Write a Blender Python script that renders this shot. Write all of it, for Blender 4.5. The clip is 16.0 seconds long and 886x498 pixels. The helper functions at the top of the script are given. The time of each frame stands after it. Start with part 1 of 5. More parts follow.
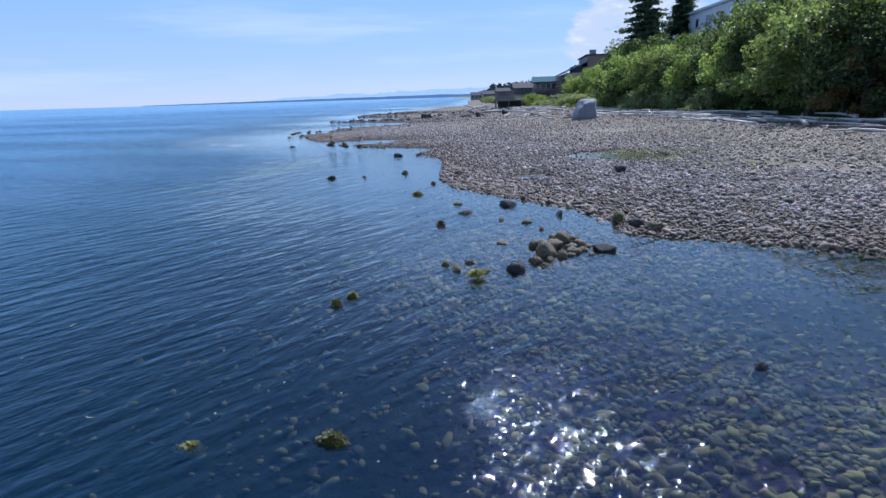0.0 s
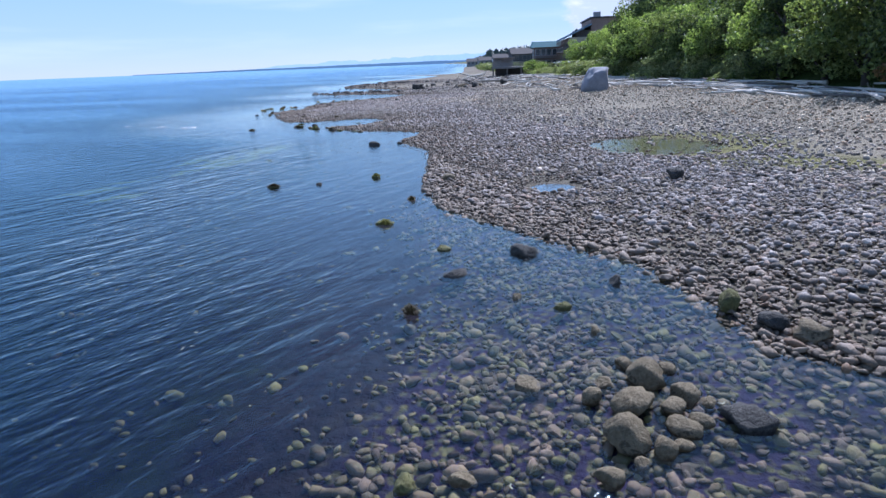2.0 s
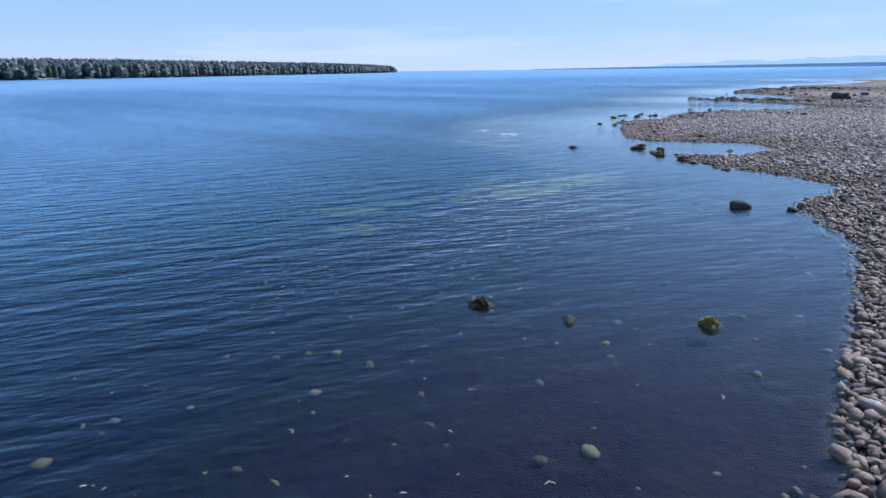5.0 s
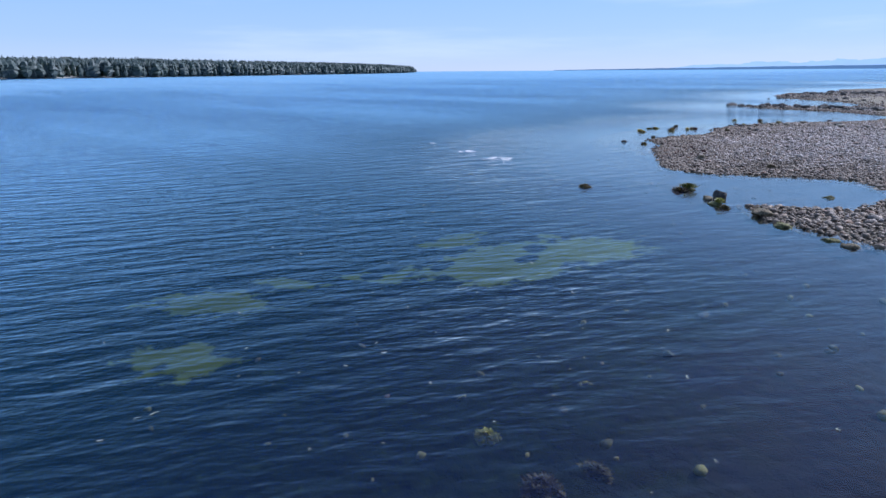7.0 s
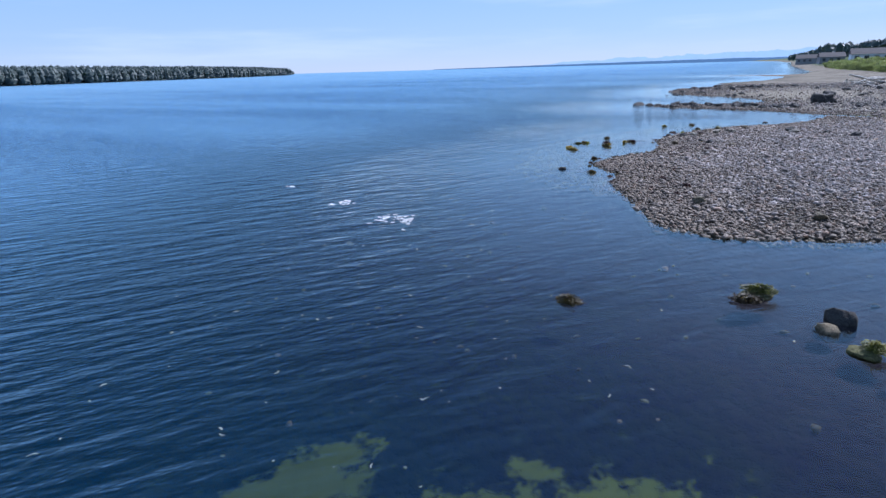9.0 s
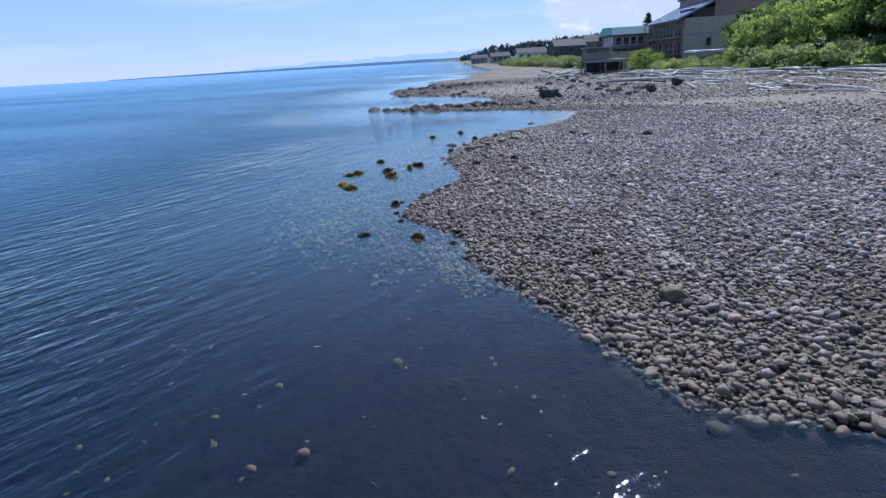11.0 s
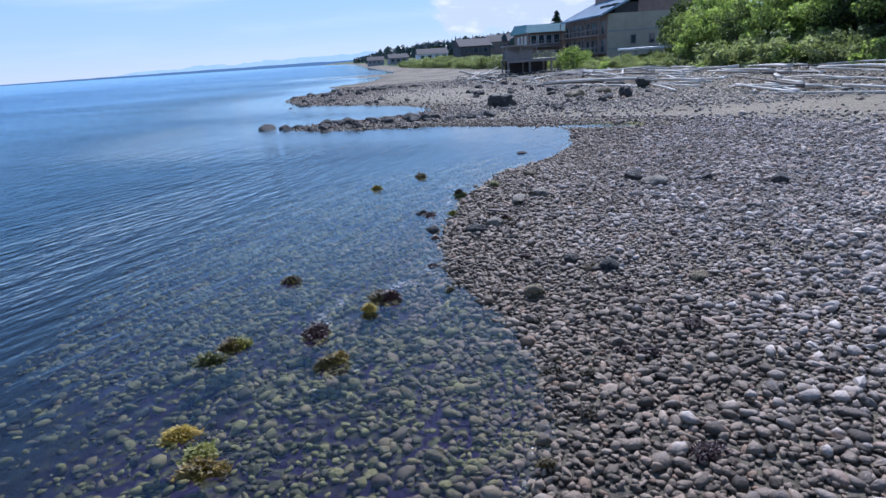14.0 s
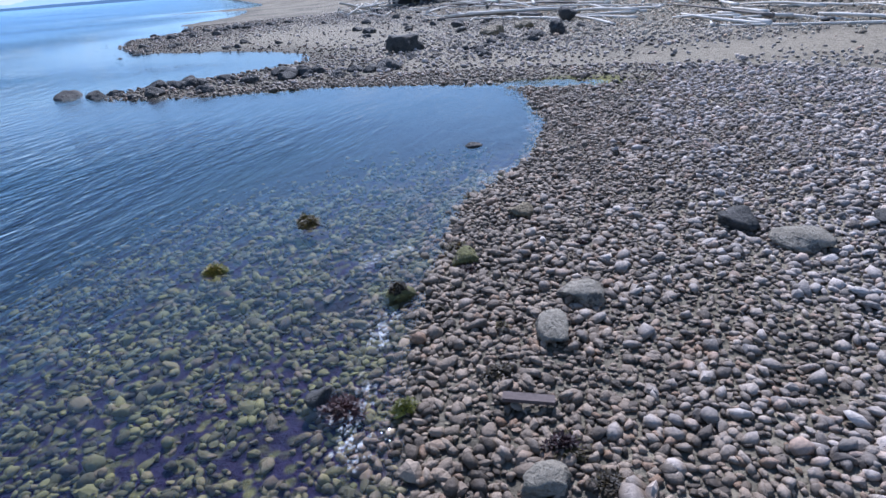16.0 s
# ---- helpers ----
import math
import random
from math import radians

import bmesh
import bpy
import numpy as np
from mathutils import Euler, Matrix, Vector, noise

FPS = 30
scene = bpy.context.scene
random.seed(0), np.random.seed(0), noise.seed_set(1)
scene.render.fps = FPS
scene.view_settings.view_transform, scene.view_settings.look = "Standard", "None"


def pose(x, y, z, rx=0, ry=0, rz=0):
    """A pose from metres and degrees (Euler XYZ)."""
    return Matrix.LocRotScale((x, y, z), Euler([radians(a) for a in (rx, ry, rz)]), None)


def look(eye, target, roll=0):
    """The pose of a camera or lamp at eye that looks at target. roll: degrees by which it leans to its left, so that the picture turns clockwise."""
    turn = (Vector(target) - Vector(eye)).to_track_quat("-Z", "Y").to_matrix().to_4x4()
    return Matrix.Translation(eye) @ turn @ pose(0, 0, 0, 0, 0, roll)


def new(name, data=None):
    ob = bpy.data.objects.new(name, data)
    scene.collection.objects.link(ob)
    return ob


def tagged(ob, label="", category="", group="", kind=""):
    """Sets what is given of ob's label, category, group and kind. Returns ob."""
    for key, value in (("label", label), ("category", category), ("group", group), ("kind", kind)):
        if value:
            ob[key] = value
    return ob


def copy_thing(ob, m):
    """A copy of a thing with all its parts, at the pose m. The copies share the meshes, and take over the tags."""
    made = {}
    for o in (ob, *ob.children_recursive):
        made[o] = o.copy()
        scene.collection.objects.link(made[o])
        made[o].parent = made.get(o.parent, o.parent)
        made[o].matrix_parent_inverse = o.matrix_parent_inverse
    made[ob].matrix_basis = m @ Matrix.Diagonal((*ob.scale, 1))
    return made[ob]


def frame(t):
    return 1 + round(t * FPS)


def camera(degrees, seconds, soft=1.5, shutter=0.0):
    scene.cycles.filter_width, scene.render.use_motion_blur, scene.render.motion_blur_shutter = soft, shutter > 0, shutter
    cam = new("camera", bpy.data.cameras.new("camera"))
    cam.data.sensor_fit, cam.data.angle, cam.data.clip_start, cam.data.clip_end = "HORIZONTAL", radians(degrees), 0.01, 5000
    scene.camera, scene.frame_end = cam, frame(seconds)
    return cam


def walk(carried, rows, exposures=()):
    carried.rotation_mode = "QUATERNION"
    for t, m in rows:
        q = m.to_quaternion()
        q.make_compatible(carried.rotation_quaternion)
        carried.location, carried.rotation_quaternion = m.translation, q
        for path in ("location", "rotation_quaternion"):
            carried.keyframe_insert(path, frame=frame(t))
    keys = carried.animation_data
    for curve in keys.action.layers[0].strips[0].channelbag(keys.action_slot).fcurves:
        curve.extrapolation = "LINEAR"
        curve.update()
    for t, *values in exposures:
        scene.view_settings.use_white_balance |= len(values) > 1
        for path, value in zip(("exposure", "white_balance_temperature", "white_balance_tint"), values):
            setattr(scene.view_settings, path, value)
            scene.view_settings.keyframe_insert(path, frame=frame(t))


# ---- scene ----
cam = camera(73.7, 16.0, soft=1.5)

PATH = [
    (0, (0.298, 1.11, 3.773), (0.06, 3.033, 3.275), -1.7),
    (0.5, (0.139, 3.237, 3.836), (-0.097, 5.145, 3.285), -1.8),
    (1, (0.025, 5.454, 3.848), (-0.211, 7.348, 3.249), -2.1),
    (1.5, (-0.108, 7.613, 3.886), (-0.338, 9.507, 3.286), -2.1),
    (2, (-0.195, 9.384, 4.055), (-0.424, 11.278, 3.456), -2.2),
    (2.5, (-0.316, 11.054, 4.091), (-0.727, 12.919, 3.495), -1.9),
    (3, (-0.411, 13.017, 4.064), (-1.069, 14.811, 3.473), -1.9),
    (3.5, (-0.642, 15.05, 4.033), (-1.479, 16.769, 3.448), -1.8),
    (4, (-1.175, 17.277, 4.001), (-2.169, 18.912, 3.42), -1.2),
    (4.5, (-1.819, 19.538, 3.988), (-2.992, 21.05, 3.408), -0.6),
    (4.7, (-2.134, 20.442, 3.999), (-3.38, 21.895, 3.419), -0.4),
    (6.8, (-7.211, 30.539, 4.056), (-8.522, 31.936, 3.479), -0.9),
    (7, (-7.773, 31.436, 4.003), (-9.088, 32.828, 3.426), -0.4),
    (7.5, (-9.457, 33.751, 4.002), (-10.76, 35.154, 3.424), -0.5),
    (8, (-11.218, 35.907, 4.031), (-12.484, 37.344, 3.453), -0.5),
    (8.5, (-13.045, 38.003, 4.095), (-14.219, 39.515, 3.516), -0.9),
    (9, (-14.874, 40.34, 4.149), (-15.906, 41.951, 3.567), -1.6),
    (9.5, (-16.678, 42.411, 4.255), (-17.509, 44.134, 3.669), -2.1),
    (10, (-18.402, 44.788, 4.207), (-18.992, 46.605, 3.614), -2.6),
    (12.3, (-22.114, 56.458, 3.853), (-22.078, 58.362, 3.24), -3.6),
    (12.5, (-22.355, 57.384, 3.855), (-22.325, 59.287, 3.242), -3.6),
    (13, (-22.834, 59.747, 3.85), (-22.78, 61.65, 3.236), -3.6),
    (13.5, (-23.195, 62.095, 3.853), (-23.088, 63.995, 3.237), -3.7),
    (14, (-23.404, 64.53, 3.828), (-23.264, 66.427, 3.211), -3.7),
    (14.5, (-23.443, 66.98, 3.824), (-23.262, 68.873, 3.204), -3.8),
    (15, (-23.388, 69.449, 3.814), (-23.052, 71.315, 3.177), -4.0),
    (15.5, (-23.179, 72.051, 3.722), (-22.72, 73.847, 2.974), -2.9),
    (16, (-22.707, 74.444, 3.747), (-22.25, 76.203, 2.911), -4.5),
]
walk(cam, [(t, look(eye, target, roll)) for t, eye, target, roll in PATH], exposures=[(0, 0.36, 5270, 19), (2, 0.58, 5290, 19), (5, 0.44, 5270, 19), (10, 0.39, 5270, 19), (14, 0.45, 5270, 19), (16, 0.66, 5270, 19)])

# ---- light: afternoon sun ahead of the flight, clear sky with a few clouds ----
SUN_AZ, SUN_EL = radians(20), radians(44)
sun_way = Vector((math.sin(SUN_AZ) * math.cos(SUN_EL), math.cos(SUN_AZ) * math.cos(SUN_EL), math.sin(SUN_EL)))
sun = new("sun", bpy.data.lights.new("sun", "SUN"))
sun.data.energy, sun.data.angle, sun.data.color = 5.6, radians(0.6), (1.0, 0.955, 0.89)
sun.matrix_world = look(sun_way * 50, (0, 0, 0))


class Nodes:
    """Short hand for a node tree."""

    def __init__(self, tree):
        self.tree = tree
        tree.nodes.clear()

    def add(self, kind, **values):
        node = self.tree.nodes.new(kind)
        for key, value in values.items():
            if key.startswith("in_"):
                name = key[3:]
                socket = node.inputs[int(name)] if name.isdigit() else node.inputs[name.replace("_", " ")]
                if isinstance(value, bpy.types.NodeSocket):
                    self.tree.links.new(value, socket)
                elif isinstance(value, tuple) and len(value) == 3 and socket.type == "RGBA":
                    socket.default_value = (*value, 1)
                else:
                    socket.default_value = value
            else:
                setattr(node, key, value)
        return node

    def math(self, op, a, b=0.0, c=0.0, clamp=False):
        return self.add("ShaderNodeMath", operation=op, in_0=a, in_1=b, in_2=c, use_clamp=clamp).outputs[0]

    def noise(self, vec, scale, detail=3.0, rough=0.55, out="Fac"):
        return self.add("ShaderNodeTexNoise", in_Vector=vec, in_Scale=scale, in_Detail=detail, in_Roughness=rough).outputs[out]

    def ramp(self, fac, *stops):
        node = self.add("ShaderNodeValToRGB", in_0=fac)
        els = node.color_ramp.elements
        while len(els) < len(stops):
            els.new(0.5)
        for el, (p, c) in zip(els, stops):
            el.position, el.color = p, (*c, 1) if isinstance(c, tuple) else (c, c, c, 1)
        return node.outputs[0]

    def mix(self, fac, a, b, blend="MIX"):
        node = self.add("ShaderNodeMix", data_type="RGBA", blend_type=blend)
        for socket, value in ((node.inputs[0], fac), (node.inputs[6], a), (node.inputs[7], b)):
            if isinstance(value, bpy.types.NodeSocket):
                self.tree.links.new(value, socket)
            else:
                socket.default_value = (*value, 1) if isinstance(value, tuple) else value
        return node.outputs[2]

    def band(self, value, lo, hi):
        """0 below lo, 1 above hi."""
        return self.add("ShaderNodeMapRange", interpolation_type="SMOOTHSTEP", in_Value=value, in_1=lo, in_2=hi).outputs[0]

    def bump(self, height, strength, distance):
        return self.add("ShaderNodeBump", in_Strength=strength, in_Distance=distance, in_Height=height).outputs[0]

    def place(self):
        geo = self.add("ShaderNodeNewGeometry")
        xyz = self.add("ShaderNodeSeparateXYZ", in_0=geo.outputs["Position"])
        return geo.outputs["Position"], xyz.outputs

    def attr(self, name):
        return self.add("ShaderNodeAttribute", attribute_name=name).outputs["Fac"]

    def close(self, shader, target="ShaderNodeOutputMaterial"):
        self.add(target, in_0=shader)


def make_world():
    world = bpy.data.worlds.new("world")
    scene.world = world
    world.use_nodes = True
    n = Nodes(world.node_tree)
    sky = n.add("ShaderNodeTexSky", sky_type="NISHITA", sun_disc=False, sun_elevation=SUN_EL, sun_rotation=SUN_AZ,
                air_density=1.0, dust_density=0.15, ozone_density=3.0)
    way = n.add("ShaderNodeTexCoord").outputs["Generated"]
    xyz = n.add("ShaderNodeSeparateXYZ", in_0=way).outputs
    az = n.math("ARCTAN2", xyz[0], xyz[1])
    el = n.math("ARCSINE", xyz[2])
    flat = n.add("ShaderNodeCombineXYZ", in_0=az, in_1=n.math("MULTIPLY", el, 2.4), in_2=0.0).outputs[0]
    # heaped cumulus low over the bank
    puff = n.noise(flat, 16.0, 7.0, 0.6)
    heap = n.math("MULTIPLY", n.math("MULTIPLY", n.band(az, 0.06, 0.13), n.math("SUBTRACT", 1.0, n.band(az, 0.26, 0.5))),
                  n.math("MULTIPLY", n.band(el, 0.02, 0.05), n.math("SUBTRACT", 1.0, n.band(el, 0.07, 0.19))))
    heaps = n.band(n.math("ADD", puff, n.math("MULTIPLY", heap, 0.36)), 0.60, 0.70)
    heaps = n.math("MULTIPLY", heaps, n.band(heap, 0.05, 0.5))
    # thin veils
    long = n.add("ShaderNodeCombineXYZ", in_0=az, in_1=n.math("MULTIPLY", el, 9.0), in_2=3.0).outputs[0]
    veil = n.math("MULTIPLY", n.band(n.noise(long, 2.2, 5.0, 0.55), 0.48, 0.75),
                  n.math("MULTIPLY", n.band(el, 0.0, 0.03), n.math("SUBTRACT", 1.0, n.band(el, 0.10, 0.30))))
    shade = n.mix(n.band(puff, 0.5, 0.75), (5.8, 6.3, 7.0), (8.6, 8.4, 8.2))
    col = n.mix(1.0, sky.outputs[0], (0.92, 1.0, 1.10), "MULTIPLY")
    haze = n.ramp(n.math("DIVIDE", el, 0.2), (0.0, (0.66, 0.71, 0.76)), (0.25, (0.50, 0.63, 0.76)), (0.8, (0.37, 0.565, 0.78)))
    haze = n.mix(1.0, haze, (8.3, 8.6, 8.9), "MULTIPLY")
    col = n.mix(n.math("MULTIPLY", n.math("SUBTRACT", 1.0, n.band(el, 0.22, 1.25)), 0.85), col, haze)
    col = n.mix(n.math("MULTIPLY", veil, 0.45), col, (7.0, 7.6, 8.4))
    col = n.mix(n.math("MULTIPLY", heaps, 0.92), col, shade)
    n.close(n.add("ShaderNodeBackground", in_Color=col, in_Strength=0.088).outputs[0], "ShaderNodeOutputWorld")


make_world()


# ---- materials ----
def material(name):
    mat = bpy.data.materials.new(name)
    mat.use_nodes = True
    return mat, Nodes(mat.node_tree)


def principled(n, color, rough, normal=None, **more):
    values = {"in_Base_Color": color, "in_Roughness": rough, **more}
    if normal is not None:
        values["in_Normal"] = normal
    return n.add("ShaderNodeBsdfPrincipled", **values).outputs[0]


def ground_material():
    mat, n = material("shore_ground")
    pos, xyz = n.place()
    z = xyz[2]
    fine, mid, big = n.noise(pos, 9.0, 5.0, 0.65), n.noise(pos, 1.3, 4.0), n.noise(pos, 0.12, 3.0)
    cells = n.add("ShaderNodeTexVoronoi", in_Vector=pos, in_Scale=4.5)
    # cell edges are darkened: shade between the pebbles, put into the colour
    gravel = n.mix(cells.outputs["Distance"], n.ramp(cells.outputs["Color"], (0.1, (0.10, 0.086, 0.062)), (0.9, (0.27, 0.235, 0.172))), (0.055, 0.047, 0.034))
    sandy = n.ramp(fine, (0.3, (0.19, 0.163, 0.118)), (0.7, (0.285, 0.246, 0.182)))
    dry = n.mix(n.band(big, 0.40, 0.58), gravel, n.mix(0.5, gravel, sandy))
    dry = n.mix(n.attr("bare"), dry, n.mix(0.6, gravel, sandy))
    wet = n.mix(0.45, dry, (0.05, 0.045, 0.035))
    shore = n.mix(n.band(n.math("ADD", z, n.math("MULTIPLY", mid, 0.06)), 0.05, 0.14), wet, dry)
    mud = n.ramp(mid, (0.3, (0.006, 0.005, 0.013)), (0.7, (0.015, 0.013, 0.016)))
    weed = n.ramp(n.noise(pos, 3.0, 6.0, 0.7), (0.35, (0.003, 0.006, 0.004)), (0.62, (0.009, 0.016, 0.008)), (0.78, (0.044, 0.066, 0.016)))
    sand = n.ramp(n.noise(pos, 0.9, 5.0), (0.3, (0.095, 0.128, 0.010)), (0.7, (0.140, 0.172, 0.016)))
    bed = n.mix(n.band(n.math("ADD", z, n.math("MULTIPLY", mid, -0.5)), -1.0, -0.6), weed, mud)
    patch = n.band(n.math("ADD", n.attr("sand"), n.math("MULTIPLY", n.math("SUBTRACT", n.noise(pos, 1.3, 6.0, 0.68), 0.5), 2.3)), 0.40, 0.66)
    tufts = n.add("ShaderNodeTexVoronoi", in_Vector=n.mix(0.3, pos, n.noise(pos, 1.6, 4.0, 0.65, "Color")), in_Scale=0.95).outputs["Distance"]
    patch = n.math("MULTIPLY", patch, n.band(n.math("ADD", tufts, n.math("MULTIPLY", n.noise(pos, 0.5, 2.0), 0.5)), 0.47, 0.53))
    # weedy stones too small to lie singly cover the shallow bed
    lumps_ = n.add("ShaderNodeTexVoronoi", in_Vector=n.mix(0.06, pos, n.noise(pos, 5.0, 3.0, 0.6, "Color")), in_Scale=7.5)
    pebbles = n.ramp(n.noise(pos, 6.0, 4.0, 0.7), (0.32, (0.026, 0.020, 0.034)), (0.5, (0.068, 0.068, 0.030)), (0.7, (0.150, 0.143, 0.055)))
    # dark violet cell edges paint in the shaded gaps between these stones
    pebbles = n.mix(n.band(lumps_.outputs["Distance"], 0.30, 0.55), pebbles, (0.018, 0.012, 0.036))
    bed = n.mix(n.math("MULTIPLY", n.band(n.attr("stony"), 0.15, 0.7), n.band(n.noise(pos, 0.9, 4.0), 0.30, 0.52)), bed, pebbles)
    bed = n.mix(patch, bed, sand)
    col = n.mix(n.band(z, -0.12, 0.03), bed, shore)
    algae = n.ramp(mid, (0.3, (0.06, 0.056, 0.018)), (0.7, (0.145, 0.135, 0.042)))
    col = n.mix(n.math("MULTIPLY", n.band(n.attr("pool"), 0.15, 0.6), n.band(fine, 0.2, 0.4)), col, algae)
    grass = n.ramp(n.noise(pos, 2.5, 6.0, 0.7), (0.3, (0.03, 0.05, 0.012)), (0.7, (0.085, 0.115, 0.032)))
    col = n.mix(n.attr("bank"), col, grass)
    height = n.math("MULTIPLY", n.math("ADD", n.math("MULTIPLY", cells.outputs["Distance"], -0.8), fine), n.math("SUBTRACT", 1.0, n.math("MULTIPLY", patch, 0.93)))
    n.close(principled(n, col, 0.85, n.bump(height, 0.9, 0.08), in_Specular_IOR_Level=0.08))
    return mat


def water_material():
    mat, n = material("sea_water")
    pos, xyz = n.place()
    def along(turn, stretch):
        v = n.add("ShaderNodeMapping", in_Vector=pos, in_Rotation=(0, 0, radians(turn))).outputs[0]
        return n.add("ShaderNodeMapping", in_Vector=v, in_Scale=(stretch, 1.0, 1.0)).outputs[0]
    turned, cross = along(-70, 0.20), along(-50, 0.24)
    swell = n.noise(turned, 1.6, 3.0, 0.55)
    chop = n.noise(cross, 3.2, 3.0, 0.55)
    ripple = n.noise(along(-62, 0.4), 6.5, 3.0, 0.6)
    wind = n.band(n.noise(n.add("ShaderNodeMapping", in_Vector=pos, in_Scale=(0.25, 1.0, 1.0)).outputs[0], 0.045, 3.0), 0.35, 0.65)
    calm, depth = n.attr("calm"), n.attr("depth")
    height = n.math("ADD", n.math("MULTIPLY", swell, 0.72), n.math("ADD", n.math("MULTIPLY", chop, 0.50), n.math("MULTIPLY", ripple, 0.16)))
    height = n.math("MULTIPLY", height, n.math("MULTIPLY", n.math("ADD", n.math("MULTIPLY", wind, 0.55), 0.45), calm))
    height = n.math("ADD", height, n.math("MULTIPLY", n.noise(pos, 38.0, 2.0, 0.5), n.math("ADD", 0.0024, n.math("MULTIPLY", n.math("SUBTRACT", 1.0, n.band(depth, 0.03, 0.11)), 0.0065))))
    height = n.math("MULTIPLY", height, n.math("SUBTRACT", 1.0, n.math("MULTIPLY", n.band(depth, 3.0, 9.0), 0.65)))
    near = n.bump(height, 1.0, 0.30)
    # the open water is choppy: many small slopes, of which the ones that face the shore show
    far = n.band(depth, 1.6, 4.5)
    jitter = n.add("ShaderNodeVectorMath", operation="SUBTRACT", in_0=n.noise(turned, 3.0, 3.0, 0.6, "Color"), in_1=(0.5, 0.5, 0.5)).outputs[0]
    open_water = n.math("MULTIPLY", n.band(depth, 1.4, 6.0), n.math("ADD", n.math("MULTIPLY", wind, 0.6), 0.5))
    slope = n.math("MULTIPLY", open_water, n.math("SUBTRACT", 0.26, n.math("MULTIPLY", n.band(depth, 5.0, 14.0), 0.14)))
    jitter = n.add("ShaderNodeVectorMath", operation="MULTIPLY", in_0=jitter, in_1=n.add("ShaderNodeCombineXYZ", in_0=slope, in_1=slope, in_2=0.0).outputs[0]).outputs[0]
    tilt = n.math("MULTIPLY", n.math("MULTIPLY", calm, n.band(depth, 0.15, 0.7)), n.math("ADD", 0.056, n.math("MULTIPLY", far, 0.015)))
    lean = n.add("ShaderNodeCombineXYZ", in_0=tilt, in_1=n.math("MULTIPLY", tilt, -1.05), in_2=0.0).outputs[0]
    jitter = n.add("ShaderNodeVectorMath", operation="ADD", in_0=jitter, in_1=lean).outputs[0]
    facets = n.add("ShaderNodeVectorMath", operation="ADD", in_0=near, in_1=jitter).outputs[0]
    # on open water the backs of the ripples hide behind their crests
    front = (0.69, -0.72, 0.0)
    facing = n.add("ShaderNodeVectorMath", operation="DOT_PRODUCT", in_0=facets, in_1=front).outputs["Value"]
    least = n.math("MULTIPLY", n.band(depth, 0.7, 1.7), 0.05)
    short = n.math("MULTIPLY", n.math("MAXIMUM", n.math("SUBTRACT", least, facing), 0.0), n.band(depth, 0.7, 1.7))
    lift = n.add("ShaderNodeVectorMath", operation="SCALE", in_0=front, in_Scale=short).outputs[0]
    normal = n.add("ShaderNodeVectorMath", operation="NORMALIZE", in_0=n.add("ShaderNodeVectorMath", operation="ADD", in_0=facets, in_1=lift).outputs[0]).outputs[0]
    murk = n.math("SUBTRACT", 1.0, n.math("POWER", 2.718, n.math("MULTIPLY", n.math("MULTIPLY", depth, -0.46), n.band(depth, -0.3, 0.9))))
    body = n.add("ShaderNodeBsdfDiffuse", in_Color=n.mix(n.band(depth, 0.35, 1.8), (0.008, 0.009, 0.044), n.mix(n.band(depth, 1.3, 3.5), (0.002, 0.019, 0.038), (0.003, 0.056, 0.160))), in_Normal=normal).outputs[0]
    clear = n.add("ShaderNodeBsdfTransparent", in_Color=n.mix(n.band(depth, 0.0, 0.8), (0.97, 0.95, 0.95), (0.87, 0.89, 0.82))).outputs[0]
    below = n.add("ShaderNodeMixShader", in_0=murk, in_1=clear, in_2=body).outputs[0]
    gloss = n.add("ShaderNodeBsdfGlossy", in_Color=(0.86, 0.98, 1.0), in_Roughness=n.math("ADD", n.math("MULTIPLY", n.band(depth, 1.6, 8.0), 0.04), 0.026), in_Normal=normal).outputs[0]
    def mirror(way, straight):
        """The share of light that the surface throws back: little straight on, all of it at a glancing angle."""
        facing = n.add("ShaderNodeLayerWeight", in_Blend=0.5, in_Normal=way).outputs["Facing"]
        return n.math("ADD", straight, n.math("MULTIPLY", n.math("POWER", facing, 5.0), 1.0 - straight))
    steep, level = mirror(normal, 0.028), mirror(near, 0.055)
    share = n.math("ADD", n.math("MULTIPLY", n.band(depth, 0.9, 2.6), 0.8), n.math("MULTIPLY", n.band(depth, 4.0, 12.0), 0.2))
    fres = n.math("ADD", n.math("MULTIPLY", steep, n.math("SUBTRACT", 1.0, share)), n.math("MULTIPLY", level, share))
    n.close(n.add("ShaderNodeMixShader", in_0=fres, in_1=below, in_2=gloss).outputs[0])
    return mat


